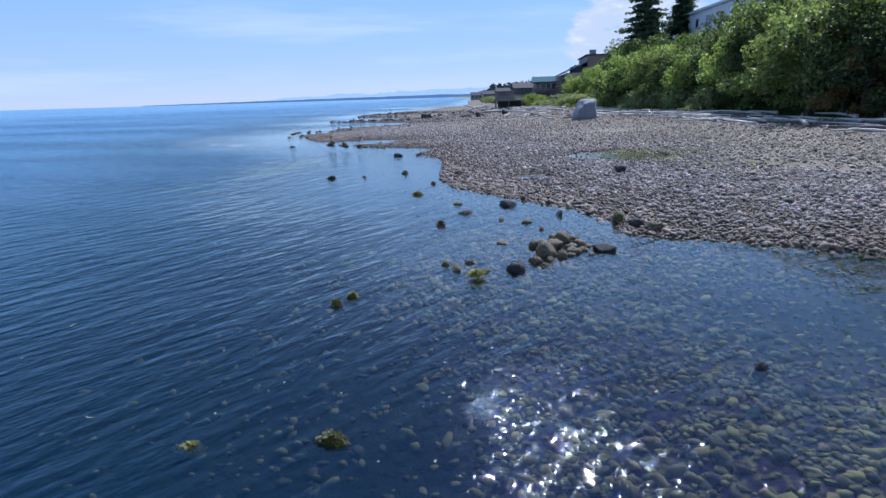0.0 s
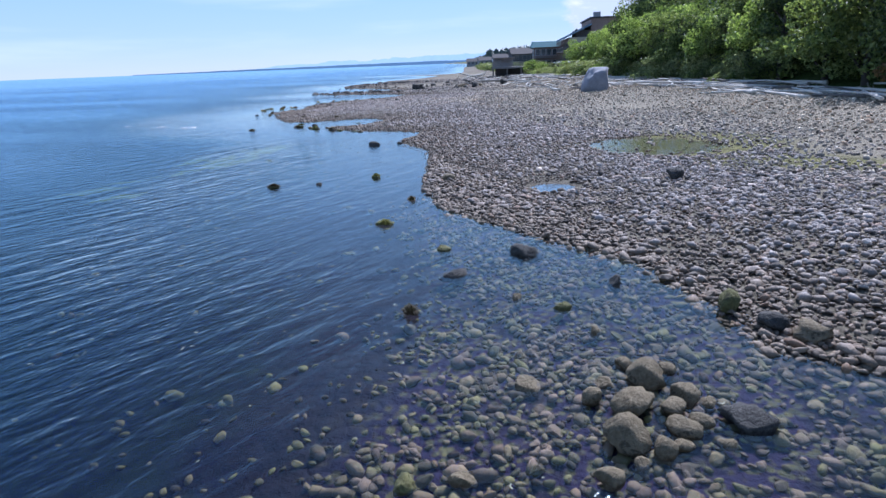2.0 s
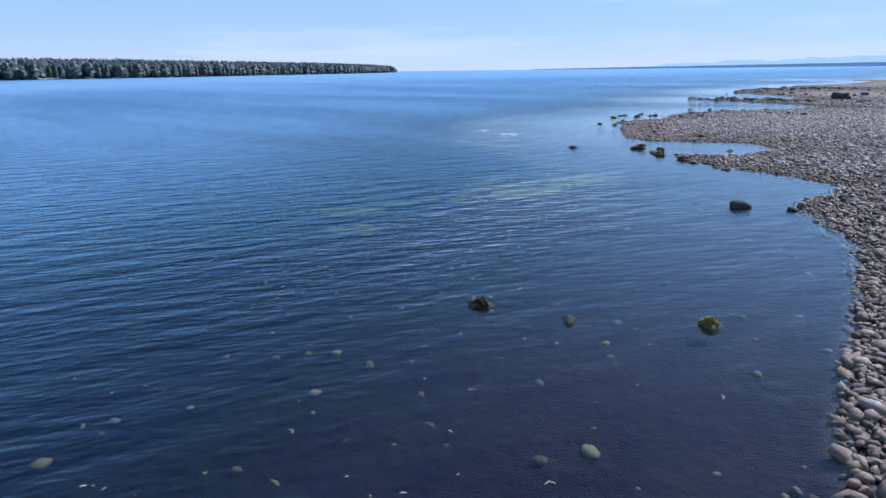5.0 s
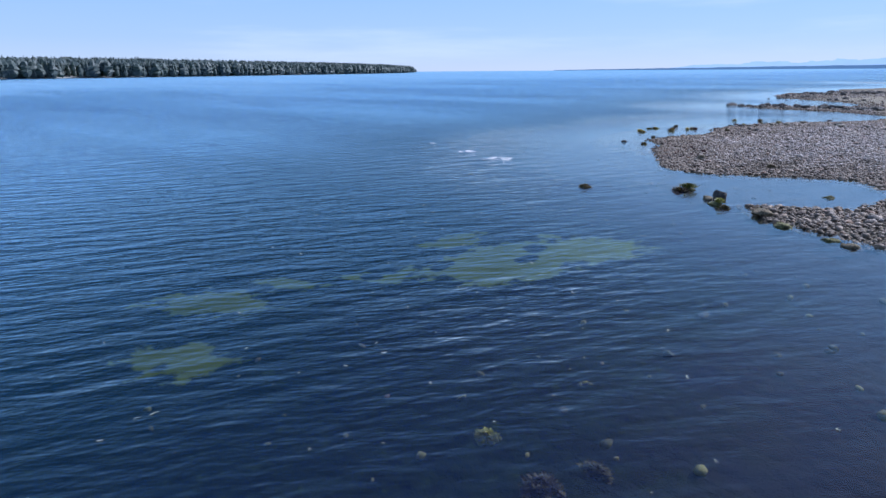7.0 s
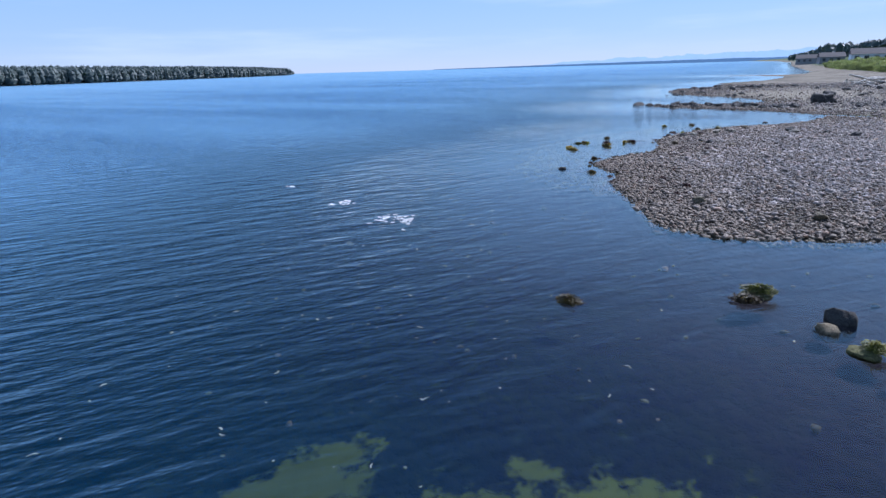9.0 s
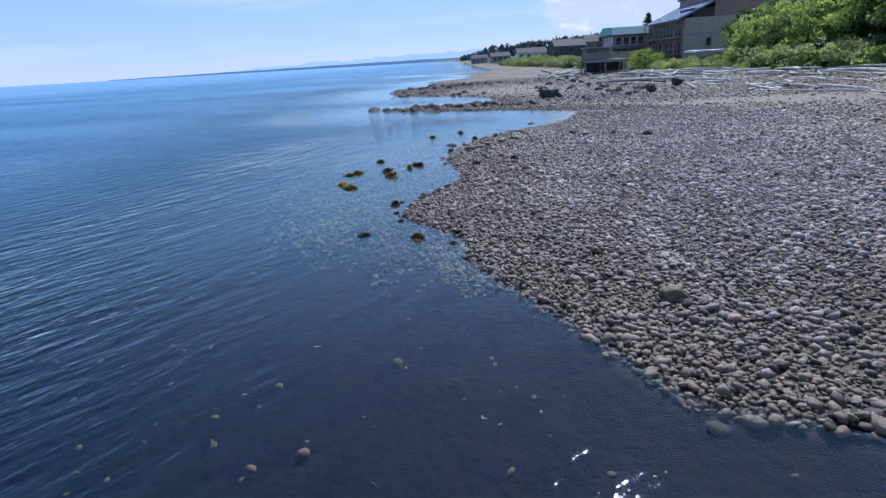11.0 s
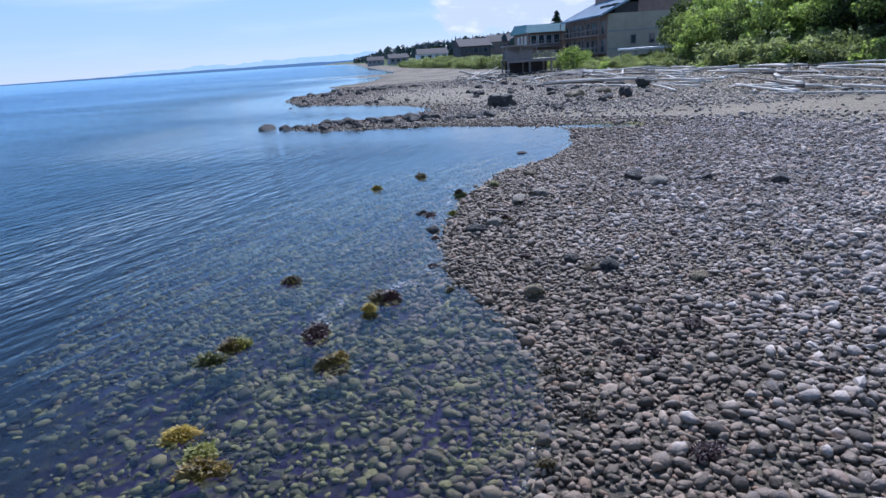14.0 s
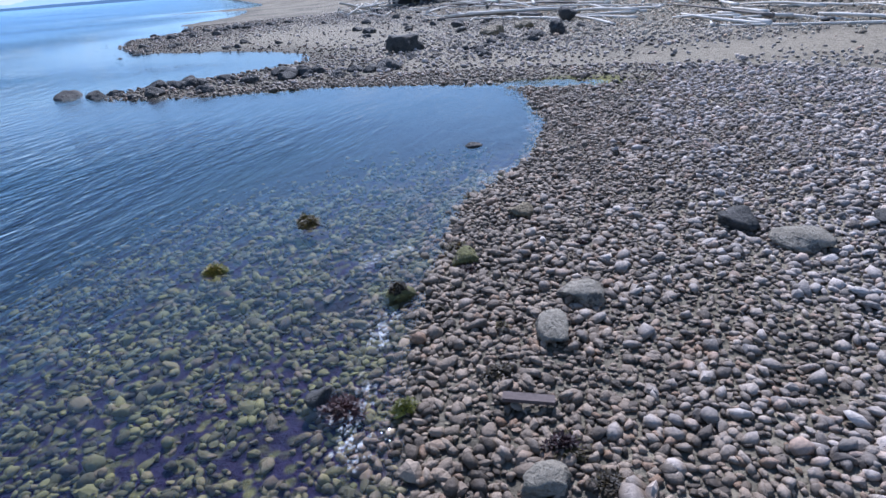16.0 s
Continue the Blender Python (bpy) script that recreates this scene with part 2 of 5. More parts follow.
def stone_material(name):
    mat, n = material(name)
    pos, xyz = n.place()
    geo = n.add("ShaderNodeNewGeometry")
    rnd = geo.outputs["Random Per Island"]
    one = n.add("ShaderNodeObjectInfo").outputs["Random"]
    pick = n.math("FRACT", n.math("ADD", rnd, one))
    tone = n.ramp(pick, (0.0, (0.105, 0.089, 0.075)), (0.25, (0.295, 0.255, 0.222)), (0.62, (0.445, 0.387, 0.340)), (0.82, (0.555, 0.488, 0.432)), (0.92, (0.40, 0.282, 0.21)), (1.0, (0.66, 0.588, 0.525)))
    grain = n.noise(pos, 38.0, 4.0, 0.7)
    blot = n.noise(pos, 7.0, 4.0, 0.6)
    col = n.mix(0.5, tone, n.ramp(grain, (0.3, 0.25), (0.75, 0.95)), "MULTIPLY")
    col = n.mix(n.math("MULTIPLY", n.band(blot, 0.55, 0.72), 0.35), col, (0.07, 0.066, 0.06))
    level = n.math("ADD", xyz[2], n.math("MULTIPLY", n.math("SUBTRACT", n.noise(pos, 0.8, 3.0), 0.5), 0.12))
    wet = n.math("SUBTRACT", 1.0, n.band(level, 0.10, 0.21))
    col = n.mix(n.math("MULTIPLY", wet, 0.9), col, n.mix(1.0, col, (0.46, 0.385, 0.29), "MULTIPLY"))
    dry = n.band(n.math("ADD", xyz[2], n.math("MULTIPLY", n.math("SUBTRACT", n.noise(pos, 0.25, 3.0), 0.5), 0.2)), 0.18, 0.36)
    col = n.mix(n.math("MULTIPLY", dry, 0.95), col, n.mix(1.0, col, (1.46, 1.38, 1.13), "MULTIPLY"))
    slime = n.math("MULTIPLY", n.math("SUBTRACT", 1.0, n.band(level, -0.08, 0.05)), n.math("MAXIMUM", n.band(n.noise(pos, 1.7, 4.0), 0.34, 0.6), n.math("SUBTRACT", 1.0, n.band(level, -0.22, -0.08))))
    algae = n.ramp(n.math("FRACT", n.math("MULTIPLY", pick, 7.0)), (0.0, (0.036, 0.034, 0.024)), (0.4, (0.096, 0.095, 0.041)), (0.75, (0.20, 0.192, 0.070)), (1.0, (0.155, 0.117, 0.074)))
    col = n.mix(n.math("MULTIPLY", slime, 0.9), col, algae)
    n.close(principled(n, col, n.mix(n.math("MULTIPLY", wet, n.band(xyz[2], -0.02, 0.01)), (0.92, 0.92, 0.92), (0.62, 0.62, 0.62)), n.bump(n.math("ADD", grain, n.math("MULTIPLY", blot, 2.0)), 0.55, 0.03), in_Specular_IOR_Level=0.22))
    return mat


def simple(name, a, b, scale=3.0, rough=0.8, bump=0.02, metal=0.0, stretch=(1, 1, 1)):
    """A surface that wanders between two colours at two scales."""
    mat, n = material(name)
    pos = n.add("ShaderNodeTexCoord").outputs["Object"]
    pos = n.add("ShaderNodeMapping", in_Vector=pos, in_Scale=stretch).outputs[0]
    f = n.math("ADD", n.math("MULTIPLY", n.noise(pos, scale, 5.0, 0.65), 0.6), n.math("MULTIPLY", n.noise(pos, scale * 7, 4.0, 0.6), 0.4))
    n.close(principled(n, n.ramp(f, (0.32, a), (0.68, b)), rough, n.bump(f, 0.5, bump), in_Metallic=metal))
    return mat


def leaf_material(name, a, b, c):
    """Leaves that let a little light through; each clump has its own green."""
    mat, n = material(name)
    rnd = n.add("ShaderNodeNewGeometry").outputs["Random Per Island"]
    one = n.add("ShaderNodeObjectInfo").outputs["Random"]
    pos, _ = n.place()
    f = n.math("ADD", n.math("MULTIPLY", rnd, 0.55), n.math("ADD", n.math("MULTIPLY", n.noise(pos, 0.35, 2.0), 0.45), n.math("MULTIPLY", n.math("SUBTRACT", one, 0.5), 0.45)))
    col = n.ramp(f, (0.2, a), (0.5, b), (0.8, c))
    front = principled(n, col, 0.55)
    through_light = n.add("ShaderNodeBsdfTranslucent", in_Color=n.mix(1.0, col, (1.15, 1.2, 0.7), "MULTIPLY")).outputs[0]
    n.close(n.add("ShaderNodeMixShader", in_0=0.5, in_1=front, in_2=through_light).outputs[0])
    return mat


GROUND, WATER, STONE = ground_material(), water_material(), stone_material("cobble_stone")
BARK = simple("bark", (0.035, 0.028, 0.022), (0.09, 0.075, 0.06), 4, 0.9, 0.03, 0, (1, 1, 0.2))
LEAF = leaf_material("broad_leaves", (0.026, 0.042, 0.016), (0.105, 0.142, 0.048), (0.26, 0.31, 0.105))
LEAF_LIGHT = leaf_material("young_leaves", (0.07, 0.108, 0.028), (0.20, 0.27, 0.074), (0.39, 0.465, 0.145))
LEAF_DRY = leaf_material("rusty_leaves", (0.05, 0.045, 0.02), (0.12, 0.085, 0.035), (0.20, 0.125, 0.05))
NEEDLE = leaf_material("needles", (0.020, 0.042, 0.024), (0.045, 0.075, 0.038), (0.08, 0.115, 0.055))
GRASS = leaf_material("beach_grass", (0.095, 0.115, 0.048), (0.205, 0.235, 0.105), (0.34, 0.37, 0.19))
DRIFT = simple("driftwood", (0.36, 0.325, 0.275), (0.62, 0.57, 0.49), 2.0, 0.85, 0.02, 0, (0.2, 1, 1))
DRIFT_DARK = simple("wet_driftwood", (0.06, 0.05, 0.04), (0.16, 0.14, 0.12), 2.0, 0.85, 0.02, 0, (0.2, 1, 1))


# ---- mesh helpers ----
def mesh_from(name, verts, faces, mat, smooth=False, loops_per=None):
    """A mesh from arrays: verts (n, 3), faces (m, k)."""
    verts, faces = np.asarray(verts, np.float32), np.asarray(faces, np.int32)
    me = bpy.data.meshes.new(name)
    m, k = faces.shape
    me.vertices.add(len(verts))
    me.vertices.foreach_set("co", verts.ravel())
    me.loops.add(m * k)
    me.loops.foreach_set("vertex_index", faces.ravel())
    me.polygons.add(m)
    me.polygons.foreach_set("loop_start", np.arange(m, dtype=np.int32) * k)
    me.polygons.foreach_set("use_smooth", np.full(m, smooth))
    me.update(calc_edges=True)
    me.materials.append(mat)
    return me


def give(me, name, values):
    at = me.attributes.new(name, "FLOAT", "POINT")
    at.data.foreach_set("value", np.asarray(values, np.float32).ravel())


def part(name, bm, mat, parent=None, label="", smooth=False):
    me = bpy.data.meshes.new(name)
    if smooth:
        for f in bm.faces:
            f.smooth = True
    bm.to_mesh(me)
    bm.free()
    me.materials.append(mat)
    ob = new(name, me)
    ob.parent = parent
    return tagged(ob, label)


def box(bm, x0, x1, y0, y1, z0, z1):
    vs = [bm.verts.new((x, y, z)) for z in (z0, z1) for x, y in ((x0, y0), (x1, y0), (x1, y1), (x0, y1))]
    for q in ((3, 2, 1, 0), (4, 5, 6, 7), (0, 1, 5, 4), (1, 2, 6, 5), (2, 3, 7, 6), (3, 0, 4, 7)):
        bm.faces.new([vs[i] for i in q])
    return bm


def box_part(name, dims, mat, parent, label="", bevel=0.0):
    bm = box(bmesh.new(), *dims)
    if bevel:
        bmesh.ops.bevel(bm, geom=bm.edges[:], offset=bevel, segments=1, affect="EDGES")
    return part(name, bm, mat, parent, label)


# ---- the lie of the land ----
SHORE_SOUTH = [(1500, -2500), (300, -420), (90, -60), (46, 2), (24, 11), (14, 13.6), (8.5, 15.4), (5, 16.8), (3.6, 17.4), (3.25, 19.2), (2.4, 21.4), (0.8, 22.9),
               (-1.0, 24.8), (-2.4, 26.8), (-3.1, 29.5), (-3.5, 33.5), (-4.1, 38.2), (-6.2, 42.0), (-5.4, 46.3), (-8.2, 47.7), (-12.2, 49.0), (-13.2, 50.6), (-10.6, 52.0), (-9.6, 55.6)]
SHORE_SPIT = [(-11.6, 57.8), (-13.9, 56.9), (-16.6, 55.8), (-18.2, 56.3), (-19.4, 58.6), (-20.9, 61.3), (-21.4, 63.6), (-23.2, 65.6), (-22.8, 68.2), (-21.9, 69.8), (-21.7, 72.2),
              (-22.5, 74.4), (-22.5, 76.2), (-22.2, 78.6), (-21.2, 81.2), (-19.8, 84.0), (-17.6, 85.9), (-15.8, 88.8), (-14.8, 92.0), (-14.5, 95.2), (-17.0, 97.2),
              (-20.6, 99.6), (-26.0, 100.9), (-29.6, 102.9), (-29.0, 105.2), (-23.4, 107.6), (-20.6, 109.6), (-20.4, 113.5)]
SHORE_NORTH = [(-22.2, 117.2), (-26, 121.5), (-32, 126.8), (-35.2, 136), (-35.6, 146), (-32, 152), (-31, 160), (-34.5, 172), (-27, 190), (-24, 215), (-33, 232), (-47, 240), (-46, 243), (-24, 246), (-20, 270),
               (-24, 330), (-38, 520), (-60, 950), (-150, 2000), (-500, 4700)]
COAST = np.array(SHORE_SOUTH + SHORE_SPIT + SHORE_NORTH, float)
LAND = np.vstack([COAST, [(4800, 4800), (4800, -2500)]])
FOOT_Y = [-400, 0, 20, 47, 57, 70, 85, 100, 115, 125, 135, 145, 158, 200, 260, 330, 520, 950, 2000, 4700]
FOOT_X = [330, 46, 34, 28, 26, 22.5, 19.5, 16, 12.5, 9.5, 6.5, 5, 5, 0, -8, -15, -28, -48, -130, -480]


def shore_distance(x, y):
    """Metres from the waterline, above zero on land."""
    p = np.stack([x, y], -1).reshape(-1, 2)
    best = np.full(len(p), 1e18)
    for a, b in zip(COAST[:-1], COAST[1:]):
        ab = b - a
        t = np.clip(((p - a) @ ab) / (ab @ ab), 0, 1)
        best = np.minimum(best, ((p - a - t[:, None] * ab) ** 2).sum(1))
    inside = np.zeros(len(p), bool)
    for (xa, ya), (xb, yb) in zip(LAND, np.roll(LAND, -1, 0)):
        if ya != yb:
            inside ^= ((ya > p[:, 1]) != (yb > p[:, 1])) & (p[:, 0] < (xb - xa) * (p[:, 1] - ya) / (yb - ya) + xa)
    return np.where(inside, 1, -1).reshape(x.shape) * np.sqrt(best).reshape(x.shape)


def lumps(x, y, size, seed):
    """Smooth unevenness between about -1 and 1."""
    r = np.random.RandomState(seed)
    out = 0 * x
    for k in range(5):
        a, ph, s = r.uniform(0, 6.283), r.uniform(0, 6.283, 2), (1.0 + 0.7 * k) / size * 6.283
        out += np.sin(s * (np.cos(a) * x + np.sin(a) * y) + ph[0]) * np.cos(s * 0.8 * (np.sin(a) * x - np.cos(a) * y) + ph[1]) / (1 + 0.6 * k)
    return out / 2.2


def smooth_step(v, lo, hi):
    t = np.clip((v - lo) / (hi - lo), 0, 1)
    return t * t * (3 - 2 * t)


def spot(x, y, cx, cy, rx, ry, turn=0.0):
    c, s = math.cos(radians(turn)), math.sin(radians(turn))
    u, v = (x - cx) * c + (y - cy) * s, -(x - cx) * s + (y - cy) * c
    return np.exp(-((u / rx) ** 2 + (v / ry) ** 2))


POOLS = [(7.2, 37.8, 4.0, 3.5, 10), (1.2, 28.9, 1.0, 1.0, 60), (-12.7, 94.1, 2.3, 0.9, -35)]


def height(x, y):
    """The ground's height, the mask of the bank and the distance from the waterline."""
    d = shore_distance(x, y)
    foot = np.interp(y, FOOT_Y, FOOT_X)
    up = x - foot
    near = smooth_step(up, -3, 1)
    beach = 0.02 * np.minimum(d, 3) + 0.009 * np.minimum(d, 60) + 0.02 * lumps(x, y, 3.0, 3) * smooth_step(d, 0.5, 4) + 0.035 * lumps(x, y, 14.0, 5) * smooth_step(d, 4, 14) + 0.75 * smooth_step(up, -15, -1)
    beach = np.maximum(beach, 0.015 * np.minimum(d, 1.5))
    for cx, cy, rx, ry, turn in POOLS:
        beach -= 0.16 * spot(x, y, cx, cy, rx, ry, turn)
    beach = np.minimum(beach, 1.9) * np.interp(y, [115, 150, 220], [1.0, 0.55, 0.8])
    tall = np.interp(y, [-100, 90, 112, 150, 240, 320, 700, 5000], [6, 5, 3.5, 1.2, 1.6, 3, 5, 5])
    rise = tall * smooth_step(up, 0, 18) + np.interp(y, [0, 150, 300, 900, 2500], [4, 8, 12, 18, 8]) * smooth_step(up, 25, 300) + 0.5 * lumps(x, y, 9, 8) * smooth_step(up, 2, 8)
    land = beach + rise
    s = -d
    deep = np.interp(s, [0, 0.5, 3, 6, 11, 25, 80, 300, 2000], [0.02, 0.15, 0.30, 0.55, 1.3, 2.4, 4.5, 12, 25])
    shoal = 0.6 * spot(x, y, 0.6, 14.5, 4.5, 3.5) + 0.7 * spot(x, y, 4.2, 5.5, 3.6, 4.5) + 0.35 * spot(x, y, -2.0, 17.0, 3.0, 4.0)
    deep = (deep + 0.35 * spot(x, y, 5.5, 11.8, 3.5, 2.2)) * (1 - np.clip(shoal, 0, 0.8)) + 0.55 * spot(x, y, -17.5, 43.8, 6, 4.5) + 0.05 * lumps(x, y, 4.0, 12) * smooth_step(s, 1, 4)
    z = np.where(d > 0, land, -np.maximum(deep, 0.0))
    return z, smooth_step(up, -0.6, 0.8) * (d > 0), d


def bare_gravel(x, y):
    """Where the upper beach is fine gravel with few stones."""
    return np.clip(spot(x, y, -1, 94.5, 15, 4.0, -14) + 0.9 * spot(x, y, -18, 125, 9, 14) + 0.8 * spot(x, y, 9, 62, 6, 9) + 0.95 * spot(x, y, 10.5, 32.0, 4.0, 2.0, -20) + 0.9 * spot(x, y, 11.5, 26.5, 3.0, 1.3, -15) + 0.35 * lumps(x, y, 16, 51) * smooth_step(x, -12, 0), 0, 1)


def stony_bed(x, y, d):
    """Where weedy stones cover the bed near the shore."""
    edge = np.interp(y, [3, 10, 13, 16, 19, 22, 25, 28], [0.4, 0.4, -1.9, -1.3, -1.1, -1.4, -2.6, -3.4])
    south = smooth_step(x - edge, -1.8, 1.3) * smooth_step(-y, -29, -25) * (1 - 0.8 * spot(x, y, 6.5, 12, 2.6, 2.2))
    north = smooth_step(y, 59.5, 65) * smooth_step(-d, np.interp(y, [60, 66, 74], [3.0, 4.6, 9.5]), np.interp(y, [60, 66, 74], [0.8, 1.5, 4.0])) * smooth_step(-y, -90, -84)
    strewn = 0.16 * spot(x, y, -2.5, 9, 3.5, 7)
    return np.clip(south + north + strewn, 0, 1)


def spread(lo, hi, fine_lo, fine_hi, step, grow):
    """Coordinates that are close together in the middle and widen outwards."""
    mid = list(np.arange(fine_lo, fine_hi, step))
    s, v = step, fine_hi
    while v < hi:
        mid.append(v)
        s *= grow
        v += s
    mid.append(hi)
    s, v = step, fine_lo
    left = []
    while v - s > lo:
        s *= grow
        v -= s
        left.append(max(v, lo))
    return np.array(left[::-1] + mid)


def sheet(xs, ys):
    gx, gy = np.meshgrid(xs, ys)
    w, h = len(xs), len(ys)
    i = (np.arange(h - 1)[:, None] * w + np.arange(w - 1)).ravel()
    return gx, gy, np.stack([i, i + 1, i + w + 1, i + w], 1)


XS, YS = spread(-4500, 4500, -40, 26, 0.45, 1.13), spread(-2400, 4700, -2, 128, 0.45, 1.11)
gx, gy, quads = sheet(XS, YS)
gz, bank, gd = height(gx, gy)
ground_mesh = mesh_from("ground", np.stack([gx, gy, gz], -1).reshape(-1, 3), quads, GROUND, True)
give(ground_mesh, "bank", bank)
give(ground_mesh, "bare", bare_gravel(gx, gy))
give(ground_mesh, "stony", stony_bed(gx, gy, gd))
pool_mask = sum(spot(gx, gy, cx, cy, rx * 1.15, ry * 1.15, turn) for cx, cy, rx, ry, turn in POOLS[::2])
pool_mask += 0.5 * spot(gx, gy, 10.5, 32.0, 4.0, 2.0, -20) + 0.4 * spot(gx, gy, 11.5, 26.5, 3.0, 1.3, -15)
give(ground_mesh, "pool", np.clip(pool_mask * 1.3, 0, 1) * (gd > 0))
SAND = [(-17.5, 44.4, 2.3, 1.5, 35), (-15.7, 45.7, 1.4, 0.9, 20), (-20.3, 45.3, 1.2, 0.5, 45), (-20.0, 41.6, 1.0, 0.4, 30), (-21.4, 39.8, 1.1, 0.35, 35), (-21.8, 37.6, 1.6, 0.8, 30), (-19.3, 35.6, 1.2, 0.7, 15)]
sand_mask = np.max([1.25 * spot(gx, gy, *q) ** 0.6 for q in SAND], 0) - 0.14
give(ground_mesh, "sand", sand_mask)
ground = tagged(new("ground", ground_mesh), "grey cobble beach, bank and dark seabed along the waterline", "ground", kind="structure")

WX, WY = spread(-4500, 4500, -45, 30, 0.6, 1.15), spread(-2400, 4700, -4, 128, 0.6, 1.13)
wx, wy, wquads = sheet(WX, WY)
wz, _, wd = height(wx, wy)
water_mesh = mesh_from("sea", np.stack([wx, wy, 0 * wx], -1).reshape(-1, 3), wquads, WATER, True)
give(water_mesh, "depth", np.maximum(-wz, 0.0))
give(water_mesh, "calm", 0.2 + 0.8 * smooth_step(-wd, 3, 13))
sea = tagged(new("sea", water_mesh), "clear blue sea with small wind ripples", "water", kind="structure")



def pool_water():
    for cx, cy, rx, ry, turn in POOLS:
        c, s = math.cos(radians(turn)), math.sin(radians(turn))
        z0 = float(height(np.array([cx]), np.array([cy]))[0][0])
        ang = np.linspace(0, 2 * math.pi, 48, endpoint=False)
        verts = [(cx, cy, z0 + 0.075)] + [(cx + 1.25 * (rx * math.cos(a) * c - ry * math.sin(a) * s), cy + 1.25 * (rx * math.cos(a) * s + ry * math.sin(a) * c), z0 + 0.075) for a in ang]
        faces = [(0, 1 + k, 1 + (k + 1) % 48) for k in range(48)]
        me = mesh_from("tide_pool", verts, faces, WATER)
        give(me, "depth", np.full(len(verts), 0.03))
        give(me, "calm", np.full(len(verts), 0.03))
        tagged(new("tide_pool", me), "shallow still pool with green algae among the cobbles", "water", "pools on the beach", "structure")


pool_water()


# ---- stones ----
def ico(level):
    bm = bmesh.new()
    bmesh.ops.create_icosphere(bm, subdivisions=level, radius=1.0)
    v = np.array([p.co[:] for p in bm.verts])
    f = np.array([[p.index for p in face.verts] for face in bm.faces])
    bm.free()
    return v, f


def octa():
    """A ball of 18 corners and 32 faces, enough for a cobble."""
    bm = bmesh.new()
    ends = [bm.verts.new(p) for p in ((1, 0, 0), (-1, 0, 0), (0, 1, 0), (0, -1, 0), (0, 0, 1), (0, 0, -1))]
    for a, b, c in ((0, 2, 4), (2, 1, 4), (1, 3, 4), (3, 0, 4), (2, 0, 5), (1, 2, 5), (3, 1, 5), (0, 3, 5)):
        bm.faces.new((ends[a], ends[b], ends[c]))
    bmesh.ops.subdivide_edges(bm, edges=bm.edges[:], cuts=1, use_grid_fill=True)
    bmesh.ops.triangulate(bm, faces=bm.faces[:])
    bm.verts.index_update()
    v = np.array([p.co.normalized()[:] for p in bm.verts])
    f = np.array([[p.index for p in face.verts] for face in bm.faces])
    bm.free()
    return v, f


def open_below(form):
    """Leaves out the faces that lie in the ground."""
    v, f = form
    return v, f[v[f][:, :, 2].mean(1) > -0.5]


ICO = {1: open_below(ico(1)), 2: open_below(octa()), 3: ico(3)}


def pebble_forms(level, count, rough, seed):
    """Worn stones: rounded, lopsided, a little flat in places."""
    r = np.random.RandomState(seed)
    v, f = ICO[level]
    out = []
    for _ in range(count):
        w = v.copy()
        for _ in range(7):
            way = r.normal(size=3)
            way /= np.linalg.norm(way)
            cut = r.uniform(0.4, 0.85)
            over = np.maximum(w @ way - cut, 0)
            w -= over[:, None] * way * r.uniform(0.6, 0.95)
        w *= 1 + rough * np.sin(w @ r.normal(size=3) * 2.4 + r.uniform(0, 6))[:, None]
        out.append(w)
    return out, f


def scatter(x0, x1, y0, y1, cell, seed):
    r = np.random.RandomState(seed)
    xs, ys = np.meshgrid(np.arange(x0, x1, cell), np.arange(y0, y1, cell * 0.88))
    xs = xs + (np.arange(xs.shape[0]) % 2)[:, None] * cell / 2
    return (xs + r.uniform(-0.42, 0.42, xs.shape) * cell).ravel(), (ys + r.uniform(-0.42, 0.42, ys.shape) * cell).ravel(), r


LINE = np.array([(1, 2), (-0.2, 15), (-4, 24), (-8, 32), (-15.5, 41), (-19.5, 49), (-22.4, 59), (-22.5, 82)], float)


def off_line(x, y):
    p = np.stack([x, y], -1)
    best = np.full(len(p), 1e18)
    for a, b in zip(LINE[:-1], LINE[1:]):
        ab = b - a
        t = np.clip(((p - a) @ ab) / (ab @ ab), 0, 1)
        best = np.minimum(best, ((p - a - t[:, None] * ab) ** 2).sum(1))
    return np.sqrt(best)


def stone_sizes(r, n, mean):
    return mean * np.clip(np.exp(r.normal(0, 0.33, n)), 0.45, 2.2)


def stone_field(name, x, y, z, size, forms, r, sink=0.2):
    shapes, f = forms
    k = len(shapes[0])
    n = len(x)
    turn, tip, lean = r.uniform(0, 6.283, n), r.normal(0, 0.20, n), r.normal(0, 0.20, n)
    dims = np.stack([size * r.uniform(0.9, 1.4, n), size * r.uniform(0.7, 1.05, n), size * r.uniform(0.42, 0.78, n)], 1) / 2
    pick = r.randint(len(shapes), size=n)
    base = np.array(shapes)[pick] * dims[:, None, :]
    base[:, :, 2] += base[:, :, 0] * tip[:, None] + base[:, :, 1] * lean[:, None]
    c, s = np.cos(turn)[:, None], np.sin(turn)[:, None]
    px = base[:, :, 0] * c - base[:, :, 1] * s + x[:, None]
    py = base[:, :, 0] * s + base[:, :, 1] * c + y[:, None]
    pz = base[:, :, 2] + (z + dims[:, 2] * (1 - sink * 2))[:, None]
    faces = (np.arange(n) * k)[:, None, None] + f[None]
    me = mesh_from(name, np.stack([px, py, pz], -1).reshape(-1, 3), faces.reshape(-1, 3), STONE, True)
    me.polygons.foreach_set("use_smooth", np.repeat(r.uniform(0, 1, n) < 0.88, len(f)))  # the rest are broken, with hard edges
    return new(name, me)


LOOSE = (-20.7, -19.3, 75.0, 76.4)


